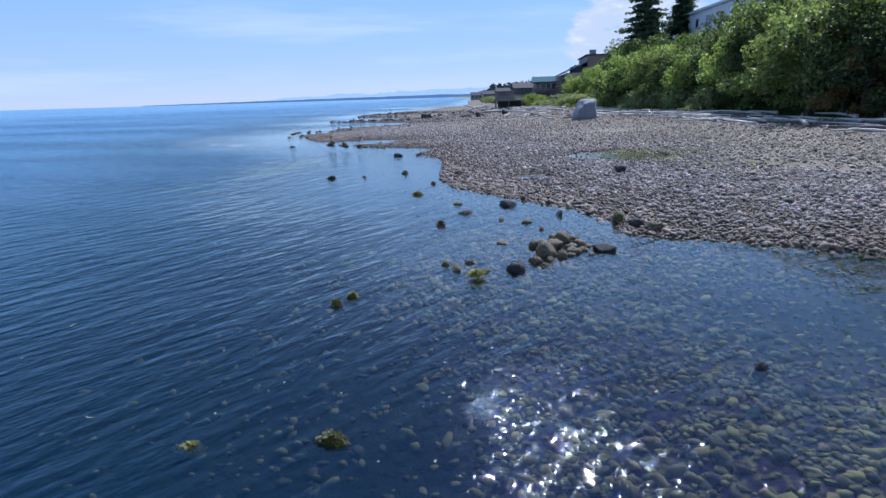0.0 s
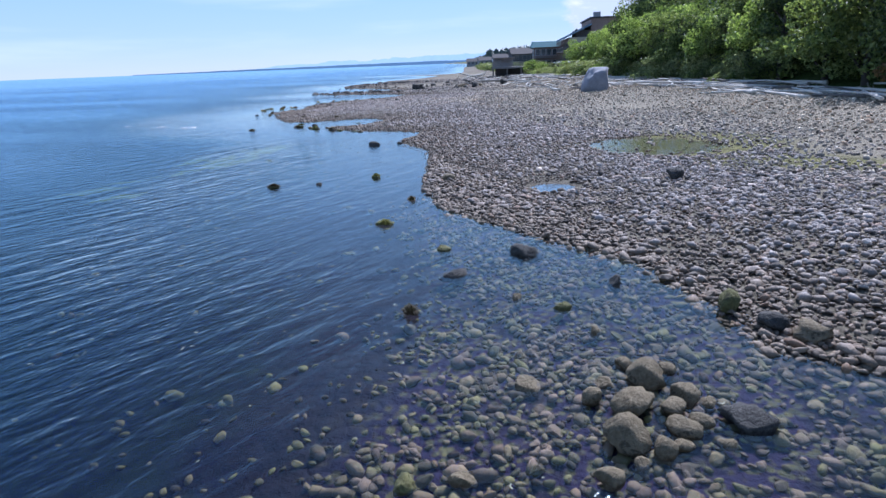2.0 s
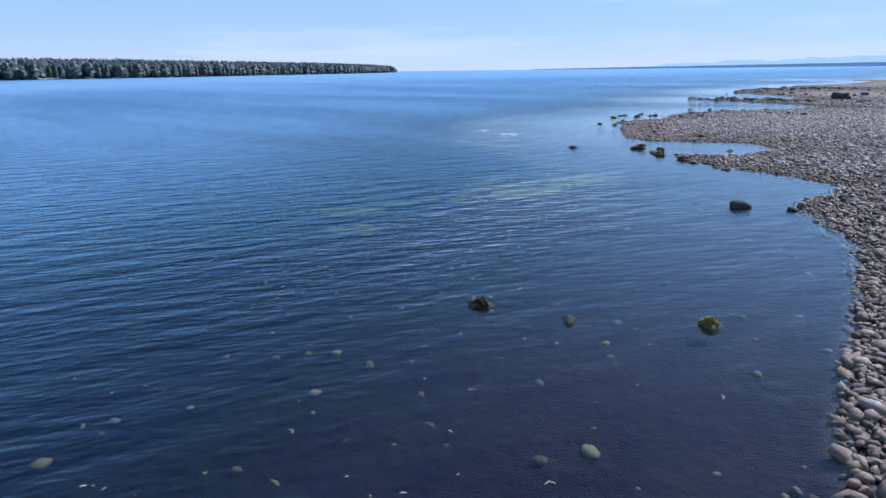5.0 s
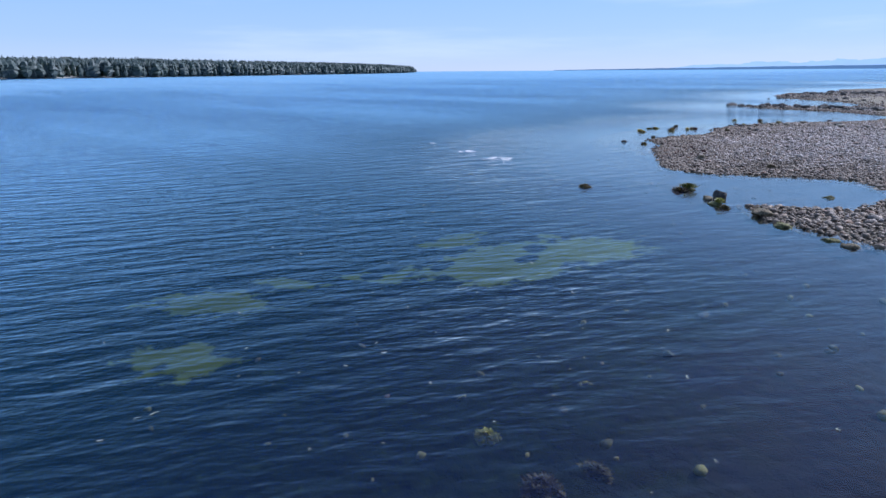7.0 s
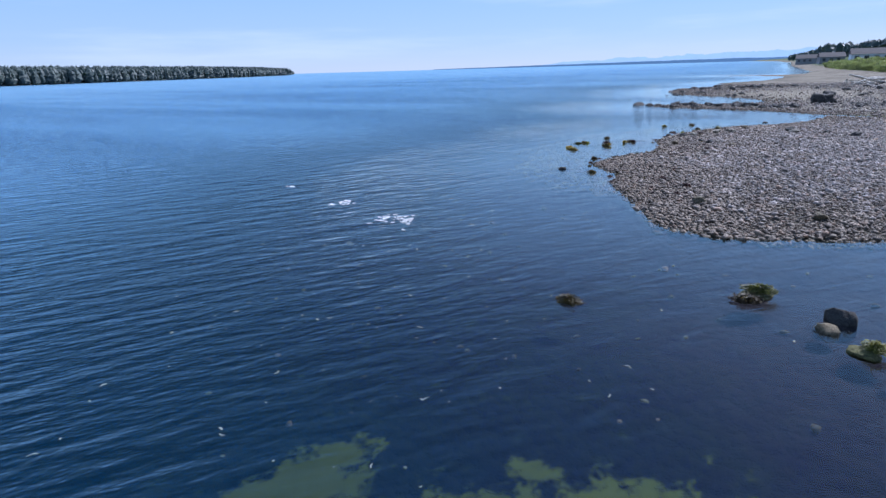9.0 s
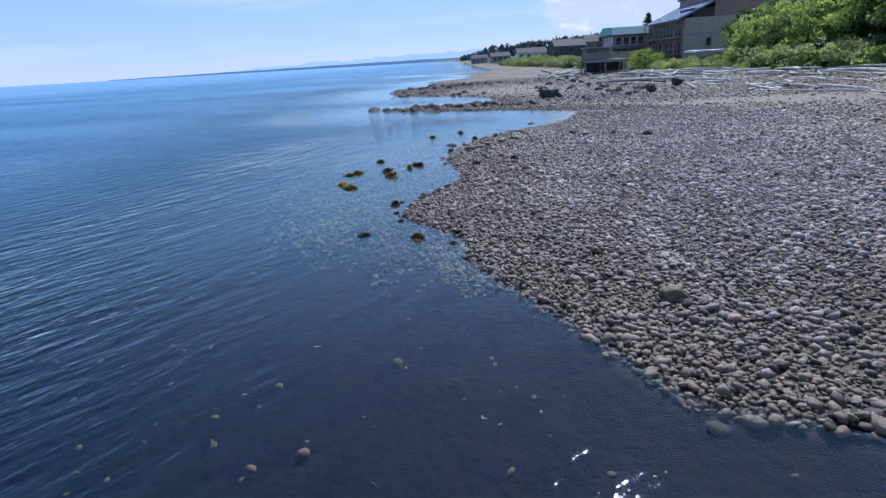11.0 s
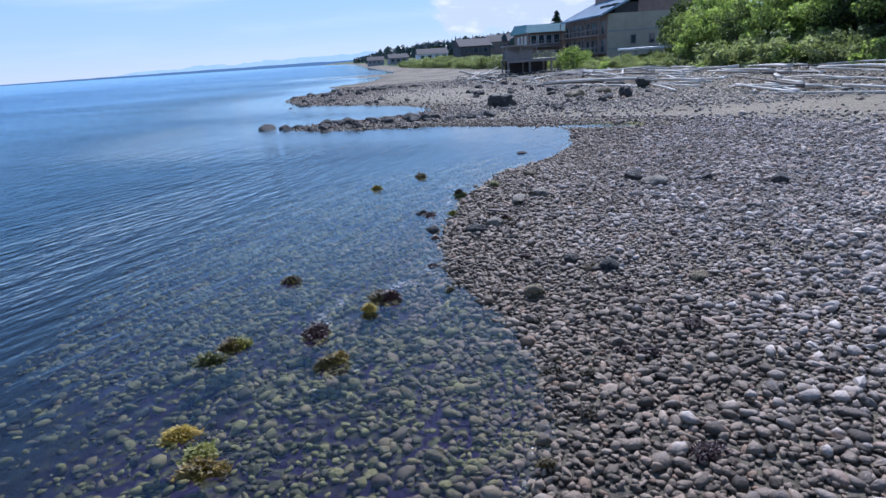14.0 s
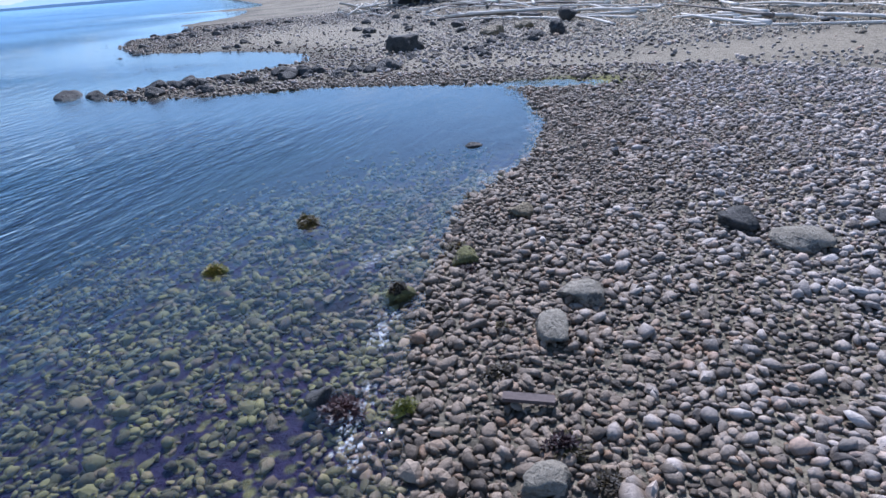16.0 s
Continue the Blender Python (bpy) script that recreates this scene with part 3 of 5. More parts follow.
def loose_cobbles():
    """The cobbles nearest to the end of the flight, each a piece of its own."""
    shapes, f = pebble_forms(2, 18, 0.15, 4)
    meshes = [mesh_from("cobble", w * 0.5, f, STONE, True) for w in shapes]
    x, y, r = scatter(*LOOSE, 0.088, 25)
    z = height(x, y)[0]
    for px, py, pz, s in zip(x, y, z, stone_sizes(r, len(x), 0.101)):
        ob = new("cobble", meshes[r.randint(18)])
        ob.parent = ground
        dims = (s * r.uniform(0.9, 1.4), s * r.uniform(0.7, 1.05), s * r.uniform(0.42, 0.78))
        ob.matrix_basis = pose(px, py, pz + dims[2] * 0.3, r.normal(0, 12), r.normal(0, 12), r.uniform(0, 360)) @ Matrix.Diagonal((*dims, 1))


def dry_of_pools(x, y):
    return sum(spot(x, y, cx, cy, rx, ry, turn) for cx, cy, rx, ry, turn in POOLS) < 0.42


def beach_stones():
    """Cobbles from the flight line outwards; finer and fewer with the distance."""
    near_forms, far_forms = pebble_forms(2, 18, 0.15, 4), pebble_forms(1, 12, 0.09, 5)
    for name, cell, mean, reach, seed, forms in (("cobbles_south", 0.110, 0.140, (-8, 56), 21, near_forms), ("cobbles_north", 0.088, 0.101, (56, 92), 24, near_forms)):
        x, y, r = scatter(-36, 14, reach[0], reach[1], cell, seed)
        o = off_line(x, y)
        keep = (o < 8.0) & ~((x > LOOSE[0]) & (x < LOOSE[1]) & (y > LOOSE[2]) & (y < LOOSE[3]))
        x, y, o = x[keep], y[keep], o[keep]
        z, bank_here, d = height(x, y)
        patchy = np.clip(0.42 + 1.1 * lumps(x, y, 1.7, 31) + 0.5 * lumps(x, y, 5.0, 33), 0, 1)
        field = stony_bed(x, y, d)
        share = np.where(d > np.where(y < 60, -0.2, -0.9), 1.0, np.clip(field * (0.25 + 1.0 * patchy) + 0.006, 0, 0.95) * (spot(x, y, -17.5, 43.5, 5, 4) < 0.4))
        keep = ((o < 5.5) | (d < -1.0)) & (bank_here < 0.3) & (z > -1.5) & (dry_of_pools(x, y) | (r.uniform(0, 1, len(x)) < 0.06)) & (r.uniform(0, 1, len(x)) < share)
        x, y, z, d, field = x[keep], y[keep], z[keep], d[keep], field[keep]
        size = stone_sizes(r, len(x), mean * (1 + 0.2 * lumps(x, y, 6.0, 44)))
        size = np.where((d < -0.5) & ((field < 0.2) | (y < 30)), size * 0.85, size)
        z = np.where((d < -0.25) & (r.uniform(0, 1, len(x)) > 0.025 + 0.6 * np.exp((d + 0.25) / (0.7 if reach[0] > 50 else 0.2))), np.minimum(z, -0.03 - 0.36 * size), z)
        tagged(stone_field(name, x, y, z, size, forms, r), "grey rounded beach cobbles, weedy below the waterline", "stones", kind="stuff")
    # middle distance
    for name, reach, cell, mean, lo, hi, seed in (("cobbles_beside", (54, 112), 0.098, 0.108, 5.5, 11.5, 22), ("cobbles_upper", (54, 112), 0.135, 0.125, 11.5, 19, 26), ("cobbles_middle", (-8, 54), 0.135, 0.135, 5.5, 18, 27)):
        x, y, r = scatter(-42, 36, reach[0], reach[1], cell, seed)
        o = off_line(x, y)
        keep = (o >= lo) & (o < hi) & (dry_of_pools(x, y) | (r.uniform(0, 1, len(x)) < 0.06)) & (r.uniform(0, 1, len(x)) > 0.8 * bare_gravel(x, y))
        x, y = x[keep], y[keep]
        z, bank_here, d = height(x, y)
        keep = (bank_here < 0.3) & (z > -0.12)
        x, y, z, d = x[keep], y[keep], z[keep], d[keep]
        size = stone_sizes(r, len(x), mean * (1 + 0.25 * lumps(x, y, 5.0, 45)))
        z = np.where((d < -0.25) & (r.uniform(0, 1, len(x)) > 0.05), np.minimum(z, -0.03 - 0.36 * size), z)
        tagged(stone_field(name, x, y, z, size, far_forms, r), "grey cobbles spread over the upper beach", "stones", kind="stuff")
    # far beach: the larger ones stand out
    x, y, r = scatter(-38, 34, 12, 165, 0.27, 23)
    o = off_line(x, y)
    z, bank_here, d = height(x, y)
    keep = (o >= 18) & (o < 110) & (bank_here < 0.3) & (d > -0.2) & (r.uniform(0, 1, len(x)) < np.clip(0.8 - 0.8 * bare_gravel(x, y) - 0.008 * (o - 20), 0.06, 1))
    x, y, z = x[keep], y[keep], z[keep]
    tagged(stone_field("cobbles_far", x, y, z, stone_sizes(r, len(x), 0.165), far_forms, r), "scattered grey stones on the gravel further along the beach", "stones", kind="stuff")


beach_stones()


def ground_at(x, y):
    return float(height(np.array([float(x)]), np.array([float(y)]))[0][0])


def rock_material(name, low, high, spots, rough=0.8):
    """Weathered rock: mottled, with dark lichen and barnacle spots and a rough skin."""
    mat, n = material(name)
    pos = n.add("ShaderNodeTexCoord").outputs["Object"]
    f = n.math("ADD", n.math("MULTIPLY", n.noise(pos, 3.0, 6.0, 0.65), 0.65), n.math("MULTIPLY", n.noise(pos, 22.0, 4.0, 0.7), 0.35))
    col = n.ramp(f, (0.33, low), (0.66, high))
    dark = n.band(n.noise(pos, 5.5, 5.0, 0.7), 0.56, 0.62)
    col = n.mix(n.math("MULTIPLY", dark, 0.75), col, spots)
    pale = n.band(n.noise(pos, 30.0, 2.0, 0.6), 0.66, 0.72)
    col = n.mix(n.math("MULTIPLY", pale, 0.2), col, (0.38, 0.35, 0.29))
    n.close(principled(n, col, rough, n.bump(n.math("ADD", f, n.math("MULTIPLY", dark, -0.15)), 1.0, 0.12), in_Specular_IOR_Level=0.2))
    return mat


ROCK = rock_material("brown_grey_rock", (0.075, 0.058, 0.033), (0.235, 0.188, 0.118), (0.03, 0.026, 0.018))
PALE_ROCK = rock_material("pale_boulder", (0.10, 0.088, 0.066), (0.28, 0.245, 0.19), (0.04, 0.037, 0.033))
DARK_ROCK = rock_material("dark_wet_rock", (0.022, 0.022, 0.021), (0.085, 0.078, 0.068), (0.012, 0.012, 0.011), 0.78)
MOSSY_ROCK = rock_material("weedy_rock", (0.04, 0.04, 0.016), (0.19, 0.175, 0.065), (0.025, 0.022, 0.010))


def rock(name, x, y, wide, deep, tall, mat, seed, label, group="", turn=None, z=None, cuts=7, sink=0.25, category="rock", flats=()):
    """A single boulder with broken flats and a rough skin."""
    r = np.random.RandomState(seed)
    v, f = ICO[3]
    w = v.copy()
    for _ in range(cuts):
        way = r.normal(size=3)
        way /= np.linalg.norm(way)
        cut = r.uniform(0.45, 0.85)
        w -= np.maximum(w @ way - cut, 0)[:, None] * way * r.uniform(0.75, 1.0)
    for way, cut in flats:  # broad faces where it split
        way = np.array(way) / np.linalg.norm(way)
        w -= np.maximum(w @ way - cut, 0)[:, None] * way * 0.97
    for scale, amount in ((2.2, 0.12), (5.0, 0.08), (9.0, 0.05), (16.0, 0.03)):
        w += v * (amount * np.sin(w @ (r.normal(size=3) * scale) + r.uniform(0, 6)) * np.cos(w @ (r.normal(size=3) * scale) + r.uniform(0, 6)))[:, None]
    w *= np.array([wide, deep, tall]) / 2
    w[:, 2] += tall * (0.5 - sink)
    ob = new(name, mesh_from(name, w, f, mat, True))
    ob.matrix_world = pose(x, y, ground_at(x, y) if z is None else z, 0, 0, r.uniform(0, 360) if turn is None else turn)
    return tagged(ob, label, category, group)


# ---- driftwood ----
def log(name, x, y, length, radius, turn, mat, seed, label, z=None, tilt=0.0, group="driftwood logs on the upper beach", stub=True):
    """A stripped trunk: tapered, bent, with knots, broken ends and now and then a root flare."""
    r = np.random.RandomState(seed)
    n, k = 9, 8
    verts, faces = [], []
    bend = r.normal(0, 0.03, 2) * length
    for i in range(n):
        t = i / (n - 1)
        rad = radius * (1 - 0.45 * t) * (1 + 0.08 * r.normal())
        if i == 0 and r.uniform() < 0.4:
            rad *= 1.5
        cy, cz = bend[0] * math.sin(math.pi * t), abs(bend[1]) * 0.4 * math.sin(math.pi * t)
        for j in range(k):
            a = 2 * math.pi * j / k
            q = rad * (1 + 0.10 * r.normal())
            verts.append((length * (t - 0.5) + (0.15 * radius * r.normal() if i in (0, n - 1) else 0), cy + q * math.cos(a), cz + q * math.sin(a)))
    for i in range(n - 1):
        for j in range(k):
            a, b = i * k + j, i * k + (j + 1) % k
            faces.append((a, b, b + k, a + k))
    for ring, flip in ((0, True), ((n - 1) * k, False)):
        for j in range(0, k - 2, 2):
            q = (ring, ring + j + 1, ring + j + 2, ring + (j + 3) % k)
            faces.append(q[::-1] if flip else q)
    if stub:
        for _ in range(r.randint(1, 4)):
            t, a, ln = r.uniform(0.2, 0.9), r.uniform(0.2, 2.9), r.uniform(1.5, 5) * radius
            c = np.array((length * (t - 0.5), bend[0] * math.sin(math.pi * t), 0))
            out, q = np.array((0.4, math.cos(a), math.sin(a))), radius * 0.22
            s0 = len(verts)
            for end, rr in ((0.3, q), (1.0, q * 0.4)):
                for m in range(4):
                    b = math.pi / 2 * m
                    verts.append(tuple(c + out * ln * end + rr * np.array((math.cos(b), math.sin(b) * 0.7, math.sin(b) * 0.7))))
            faces += [(s0 + m, s0 + (m + 1) % 4, s0 + 4 + (m + 1) % 4, s0 + 4 + m) for m in range(4)] + [(s0 + 4, s0 + 5, s0 + 6, s0 + 7)]
    ob = new(name, mesh_from(name, verts, faces, mat, True))
    ob.matrix_world = pose(x, y, (ground_at(x, y) if z is None else z) + radius * 0.75, 0, tilt, turn)
    return tagged(ob, label, "log", group)


# ---- trees and bushes ----
def leaf_cloud(centres, radii, count, size, r, flat=0.75):
    """Many small leaf sprays, thick towards the outside of each clump; gaps are left between clumps."""
    pick = r.choice(len(centres), count, p=radii**2 / (radii**2).sum())
    way = r.normal(size=(count, 3))
    way /= np.linalg.norm(way, axis=1)[:, None]
    pos = centres[pick] + way * (radii[pick] * r.uniform(0.35, 1.0, count) ** 0.5)[:, None] * np.array((1, 1, flat))
    a = r.normal(size=(count, 3))
    a /= np.linalg.norm(a, axis=1)[:, None]
    b = np.cross(a, r.normal(size=(count, 3)))
    b /= np.linalg.norm(b, axis=1)[:, None]
    s = size * r.uniform(0.6, 1.4, count)[:, None]
    bent = np.cross(a, b) * s * 0.25
    quad = np.stack([pos - a * s * 0.5, pos + b * s * 0.32 + bent, pos + a * s * 0.5, pos - b * s * 0.32 + bent], 1)
    return quad.reshape(-1, 3), np.arange(count * 4).reshape(-1, 4)


def limb_mesh(name, limbs, parent):
    """Tapered limbs, each a list of (point, radius)."""
    verts, faces = [], []
    for path in limbs:
        k, s0 = 6, len(verts)
        for i, (p, rad) in enumerate(path):
            q = Vector(path[min(i + 1, len(path) - 1)][0]) - Vector(path[max(i - 1, 0)][0])
            side = q.orthogonal().normalized()
            up = q.normalized().cross(side)
            for j in range(k):
                a = 2 * math.pi * j / k
                verts.append(tuple(Vector(p) + (side * math.cos(a) + up * math.sin(a)) * rad))
        for i in range(len(path) - 1):
            for j in range(k):
                a, b = s0 + i * k + j, s0 + i * k + (j + 1) % k
                faces.append((a, b, b + k, a + k))
    ob = new(name, mesh_from(name, verts, faces, BARK, True))
    ob.parent = parent
    return ob


def broad_tree(tall, wide, seed, mat, leaves=4400, low=0.07, size=0.36, label="", category="tree", name="broadleaf_tree"):
    r = np.random.RandomState(seed)
    root = tagged(new(name), label, category)
    crown_low = tall * low
    limbs, tips = [[((0, 0, -0.4), tall * 0.030), ((r.normal(0, 0.1), r.normal(0, 0.1), tall * 0.3), tall * 0.022), ((r.normal(0, 0.3), r.normal(0, 0.3), tall * 0.8), tall * 0.008)]], []
    for i in range(11):
        h = r.uniform(low * 0.7, 0.72) * tall
        a, reach = r.uniform(0, 6.283), wide * 0.5 * r.uniform(0.5, 0.95) * (1.15 - 0.5 * h / tall)
        end = (reach * math.cos(a), reach * math.sin(a), min(h + r.uniform(0.05, 0.3) * tall, tall * 0.92))
        limbs.append([((0, 0, h), tall * 0.011), ((end[0] * 0.5, end[1] * 0.5, (h + end[2]) / 2 + 0.1), tall * 0.008), (end, tall * 0.003)])
        tips.append(end)
    centres = np.array(tips + [(r.normal(0, wide * 0.12), r.normal(0, wide * 0.12), tall * q) for q in (0.7, 0.8, 0.88, 0.93)]
                       + [(r.normal(0, wide * 0.27), r.normal(0, wide * 0.27), r.uniform(crown_low, tall * 0.75)) for _ in range(16)])
    radii = wide * r.uniform(0.11, 0.22, len(centres))
    verts, faces = leaf_cloud(centres, radii, leaves, size, r)
    limb_mesh("trunk", limbs, root)
    crown = new("crown", mesh_from("crown", verts, faces, mat))
    crown.parent = root
    return root


def conifer(tall, wide, seed, label, leaves=13000, name="conifer"):
    r = np.random.RandomState(seed)
    root = tagged(new(name), label, "tree")
    limbs, pos, size = [[((0, 0, -0.4), tall * 0.022), ((0, 0, tall * 0.5), tall * 0.013), ((0, 0, tall), 0.03)]], [], []
    whorls = int(tall * 2.2)
    per = leaves // (whorls * 5)
    for i in range(whorls):
        t = 0.12 + 0.87 * i / whorls
        for _ in range(5):
            a, reach = r.uniform(0, 6.283), wide * 0.5 * (1.02 - t) ** 0.75 * r.uniform(0.55, 1.1)
            droop = -0.18 * reach + r.normal(0, 0.15)
            end = np.array((reach * math.cos(a), reach * math.sin(a), tall * t + droop))
            limbs.append([((0, 0, tall * t), 0.05), (tuple(end * (0.5, 0.5, 1) + (0, 0, 0.15 * reach)), 0.035), (tuple(end), 0.012)])
            q = r.uniform(0.25, 1.0, per)[:, None]
            pos.append(np.array((0, 0, tall * t)) * (1 - q) + end * q + r.normal(0, 1, (per, 3)) * (0.10 * reach + 0.08, 0.10 * reach + 0.08, 0.12))
    pos = np.concatenate(pos)
    n = len(pos)
    a = r.normal(size=(n, 3)) * (1, 1, 0.5)
    a /= np.linalg.norm(a, axis=1)[:, None]
    b = np.cross(a, r.normal(size=(n, 3)))
    b /= np.linalg.norm(b, axis=1)[:, None]
    s = r.uniform(0.5, 1.0, n)[:, None]
    quad = np.stack([pos - a * s * 0.5, pos + b * s * 0.22, pos + a * s * 0.5, pos - b * s * 0.22], 1).reshape(-1, 3)
    limb_mesh("trunk", limbs, root)
    crown = new("crown", mesh_from("crown", quad, np.arange(n * 4).reshape(-1, 4), NEEDLE))
    crown.parent = root
    return root


def plant(ob, spots, first=True):
    """Sets the first one down and copies it to the other spots: x, y, turn, scale."""
    for i, (x, y, turn, k) in enumerate(spots):
        m = pose(x, y, ground_at(x, y) - 0.1, 0, 0, turn)
        if i == 0 and first:
            ob.matrix_basis = m @ Matrix.Diagonal((k, k, k, 1))
        else:
            keep = ob.scale.copy()
            ob.scale = (k, k, k)
            copy_thing(ob, m)
            ob.scale = keep


def foot_at(y):
    return float(np.interp(y, FOOT_Y, FOOT_X))


def bank_trees():
    r = np.random.RandomState(77)
    label = "leafy green deciduous tree on the bank above the beach"
    kinds = [broad_tree(10, 8, 101, LEAF, label=label), broad_tree(9, 7.5, 102, LEAF_LIGHT, label="bright green deciduous tree on the bank above the beach"),
             broad_tree(12, 8, 103, LEAF, label=label), broad_tree(8, 7, 104, LEAF, low=0.08, label=label)]
    spots = [[] for _ in kinds]
    talls = (10, 9, 12, 8)
    for y in np.arange(22, 152, 4.3):
        for row, off in enumerate((2.2, 6.5, 12)):
            if y > 106 and row < 1:
                continue
            k = r.choice(4, p=(0.4, 0.08, 0.34, 0.18) if y < 92 else (0.28, 0.42, 0.2, 0.1))
            yy = y + r.uniform(-1.6, 1.6)
            xx = max(foot_at(yy) + off, 0.465 * (yy - 67) - 23.3 + 4.0 * row if yy > 108 else 0) + r.uniform(-1, 1)
            # the skyline of the wood drops towards the lodge
            top = np.interp(math.degrees(math.atan2(xx, yy)), [5.5, 7.5, 9, 10.4, 12, 14.2, 16.8, 20.3, 27], [1.6, 2.3, 3.3, 4.7, 4.6, 4.2, 5.4, 7.5, 9.5])
            top_z = 3.8 + math.hypot(xx, yy) * math.tan(radians(top)) * (0.72, 0.92, 1.0)[row] * r.uniform(0.9, 1.06)
            spots[k].append((xx, yy, r.uniform(0, 360), min(max((top_z - ground_at(xx, yy)) / talls[k], 0.32), 1.3)))
    for ob, some in zip(kinds, spots):
        ob["group"] = "trees on the bank"
        plant(ob, some)


bank_trees()
plant(tagged(broad_tree(5.5, 4.5, 131, LEAF_DRY, 2600, label="small tree with rusty dying leaves on the bank"), group="trees on the bank"), [(27.5, 52.5, 0, 1.0)])


def bank_bushes():
    """Low salal and beach grass along the foot of the bank."""
    r = np.random.RandomState(78)
    a = broad_tree(2.2, 3.6, 111, GRASS, 1500, 0.05, 0.24, "dense low green shrub at the foot of the bank", "bush", "bush")
    b = broad_tree(2.0, 3.4, 112, LEAF_LIGHT, 1300, 0.05, 0.26, "bright low shrub at the foot of the bank", "bush", "bush")
    for ob, share in ((a, 0.7), (b, 0.3)):
        ob["group"] = "shrubs along the beach"
        some = []
        for y in np.arange(72, 156, 2.4 if ob is a else 9.0):
            for off in (0.8, 3.4, 6.2):
                some.append((foot_at(y) + off + r.uniform(-0.8, 0.8), y + r.uniform(-0.8, 0.8), r.uniform(0, 360), r.uniform(0.75, 1.35) * (1.0 if y < 104 else 0.9 if y < 125 else 0.55)))
        if ob is a:
            for y in np.arange(168, 330, 3.2):
                for off in (-1.0, 2.5, 6.0):
                    some.append((foot_at(y) + off + r.uniform(-1, 1), y + r.uniform(-1, 1), r.uniform(0, 360), r.uniform(0.7, 1.2)))
        plant(ob, some)


bank_bushes()
plant(tagged(broad_tree(3.4, 4.2, 113, LEAF_LIGHT, 1800, 0.05, 0.26, "bright yellow-green bush beside the timber deck", "bush", "bush"), group="shrubs along the beach"), [(5.0, 156.5, 0, 1.0), (7.2, 158.5, 90, 0.8)])
plant(tagged(conifer(22, 15, 121, "tall dark green conifer behind the bank trees"), group="conifers"), [(24.5, 122, 10, 1.0), (32, 125, 130, 0.9), (22, 226, 30, 0.5), (27, 230, 250, 0.42), (44, 200, 90, 0.6), (19, 236, 250, 0.36)])


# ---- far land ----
# the haze of the distance is mixed into these pale blue-greens
HAZE_WOOD = leaf_material("haze_tinted_forest", (0.066, 0.094, 0.098), (0.084, 0.114, 0.110), (0.106, 0.132, 0.118))


def far_wood(name, pts, deep, count, tall, seed, label, mat, base=None):
    """A joined wood of ragged pointed and rounded crowns on a strip of far shore."""
    r = np.random.RandomState(seed)
    pts = np.array(pts, float)
    seg = np.r_[0, np.cumsum(np.linalg.norm(np.diff(pts, axis=0), axis=1))]
    q = r.uniform(0, seg[-1], count)
    i = np.clip(np.searchsorted(seg, q), 1, len(pts) - 1)
    way = pts[i] - pts[i - 1]
    way /= np.linalg.norm(way, axis=1)[:, None]
    back = r.uniform(0, deep, count)
    end = np.minimum(1.0, np.minimum(q, seg[-1] - q) / (tall * 4) + 0.35)
    x = np.interp(q, seg, pts[:, 0]) + way[:, 1] * back
    y = np.interp(q, seg, pts[:, 1]) - way[:, 0] * back
    z0 = height(x, y)[0] - 0.5 if base is None else base + 0.35 * tall * end * back / deep
    h = tall * (0.74 + 0.28 * r.uniform(0, 1, count) ** 0.7) * end
    round_ = r.uniform(0, 1, count) < 0.35
    k = 6
    levels = ((0.0, 0.7, 0.6), (0.18, 1.0, 0.95), (0.34, 0.72, 1.0), (0.42, 0.85, 1.05), (0.58, 0.45, 0.95), (0.66, 0.55, 0.85), (0.84, 0.2, 0.5))
    w = h * np.where(round_, r.uniform(0.26, 0.4, count), r.uniform(0.14, 0.22, count))
    rings = []
    for lev, cone, ball in levels:
        g = w[:, None] * np.where(round_, ball, cone)[:, None] * r.uniform(0.62, 1.3, (count, k))
        a = 6.283 * np.arange(k)[None] / k + r.uniform(-0.3, 0.3, (count, k))
        rings.append(np.stack([x[:, None] + g * np.cos(a), y[:, None] + g * np.sin(a), (z0 + h * lev)[:, None] + h[:, None] * r.normal(0, 0.025, (count, k))], -1))
    tip = np.stack([x, y, z0 + h * np.where(round_, 0.94, 1.0)], -1)[:, None]
    verts = np.concatenate(rings + [tip], 1)
    f = []
    for lev in range(len(levels) - 1):
        for j in range(k):
            a, b = lev * k + j, lev * k + (j + 1) % k
            f += [(a, b, b + k), (a, b + k, a + k)]
    last = (len(levels) - 1) * k
    f += [(last + j, last + (j + 1) % k, last + k) for j in range(k)]
    per = verts.shape[1]
    faces = (np.arange(count) * per)[:, None, None] + np.array(f)[None]
    return tagged(new(name, mesh_from(name, verts.reshape(-1, 3), faces.reshape(-1, 3), mat)), label, "wood", kind="stuff")


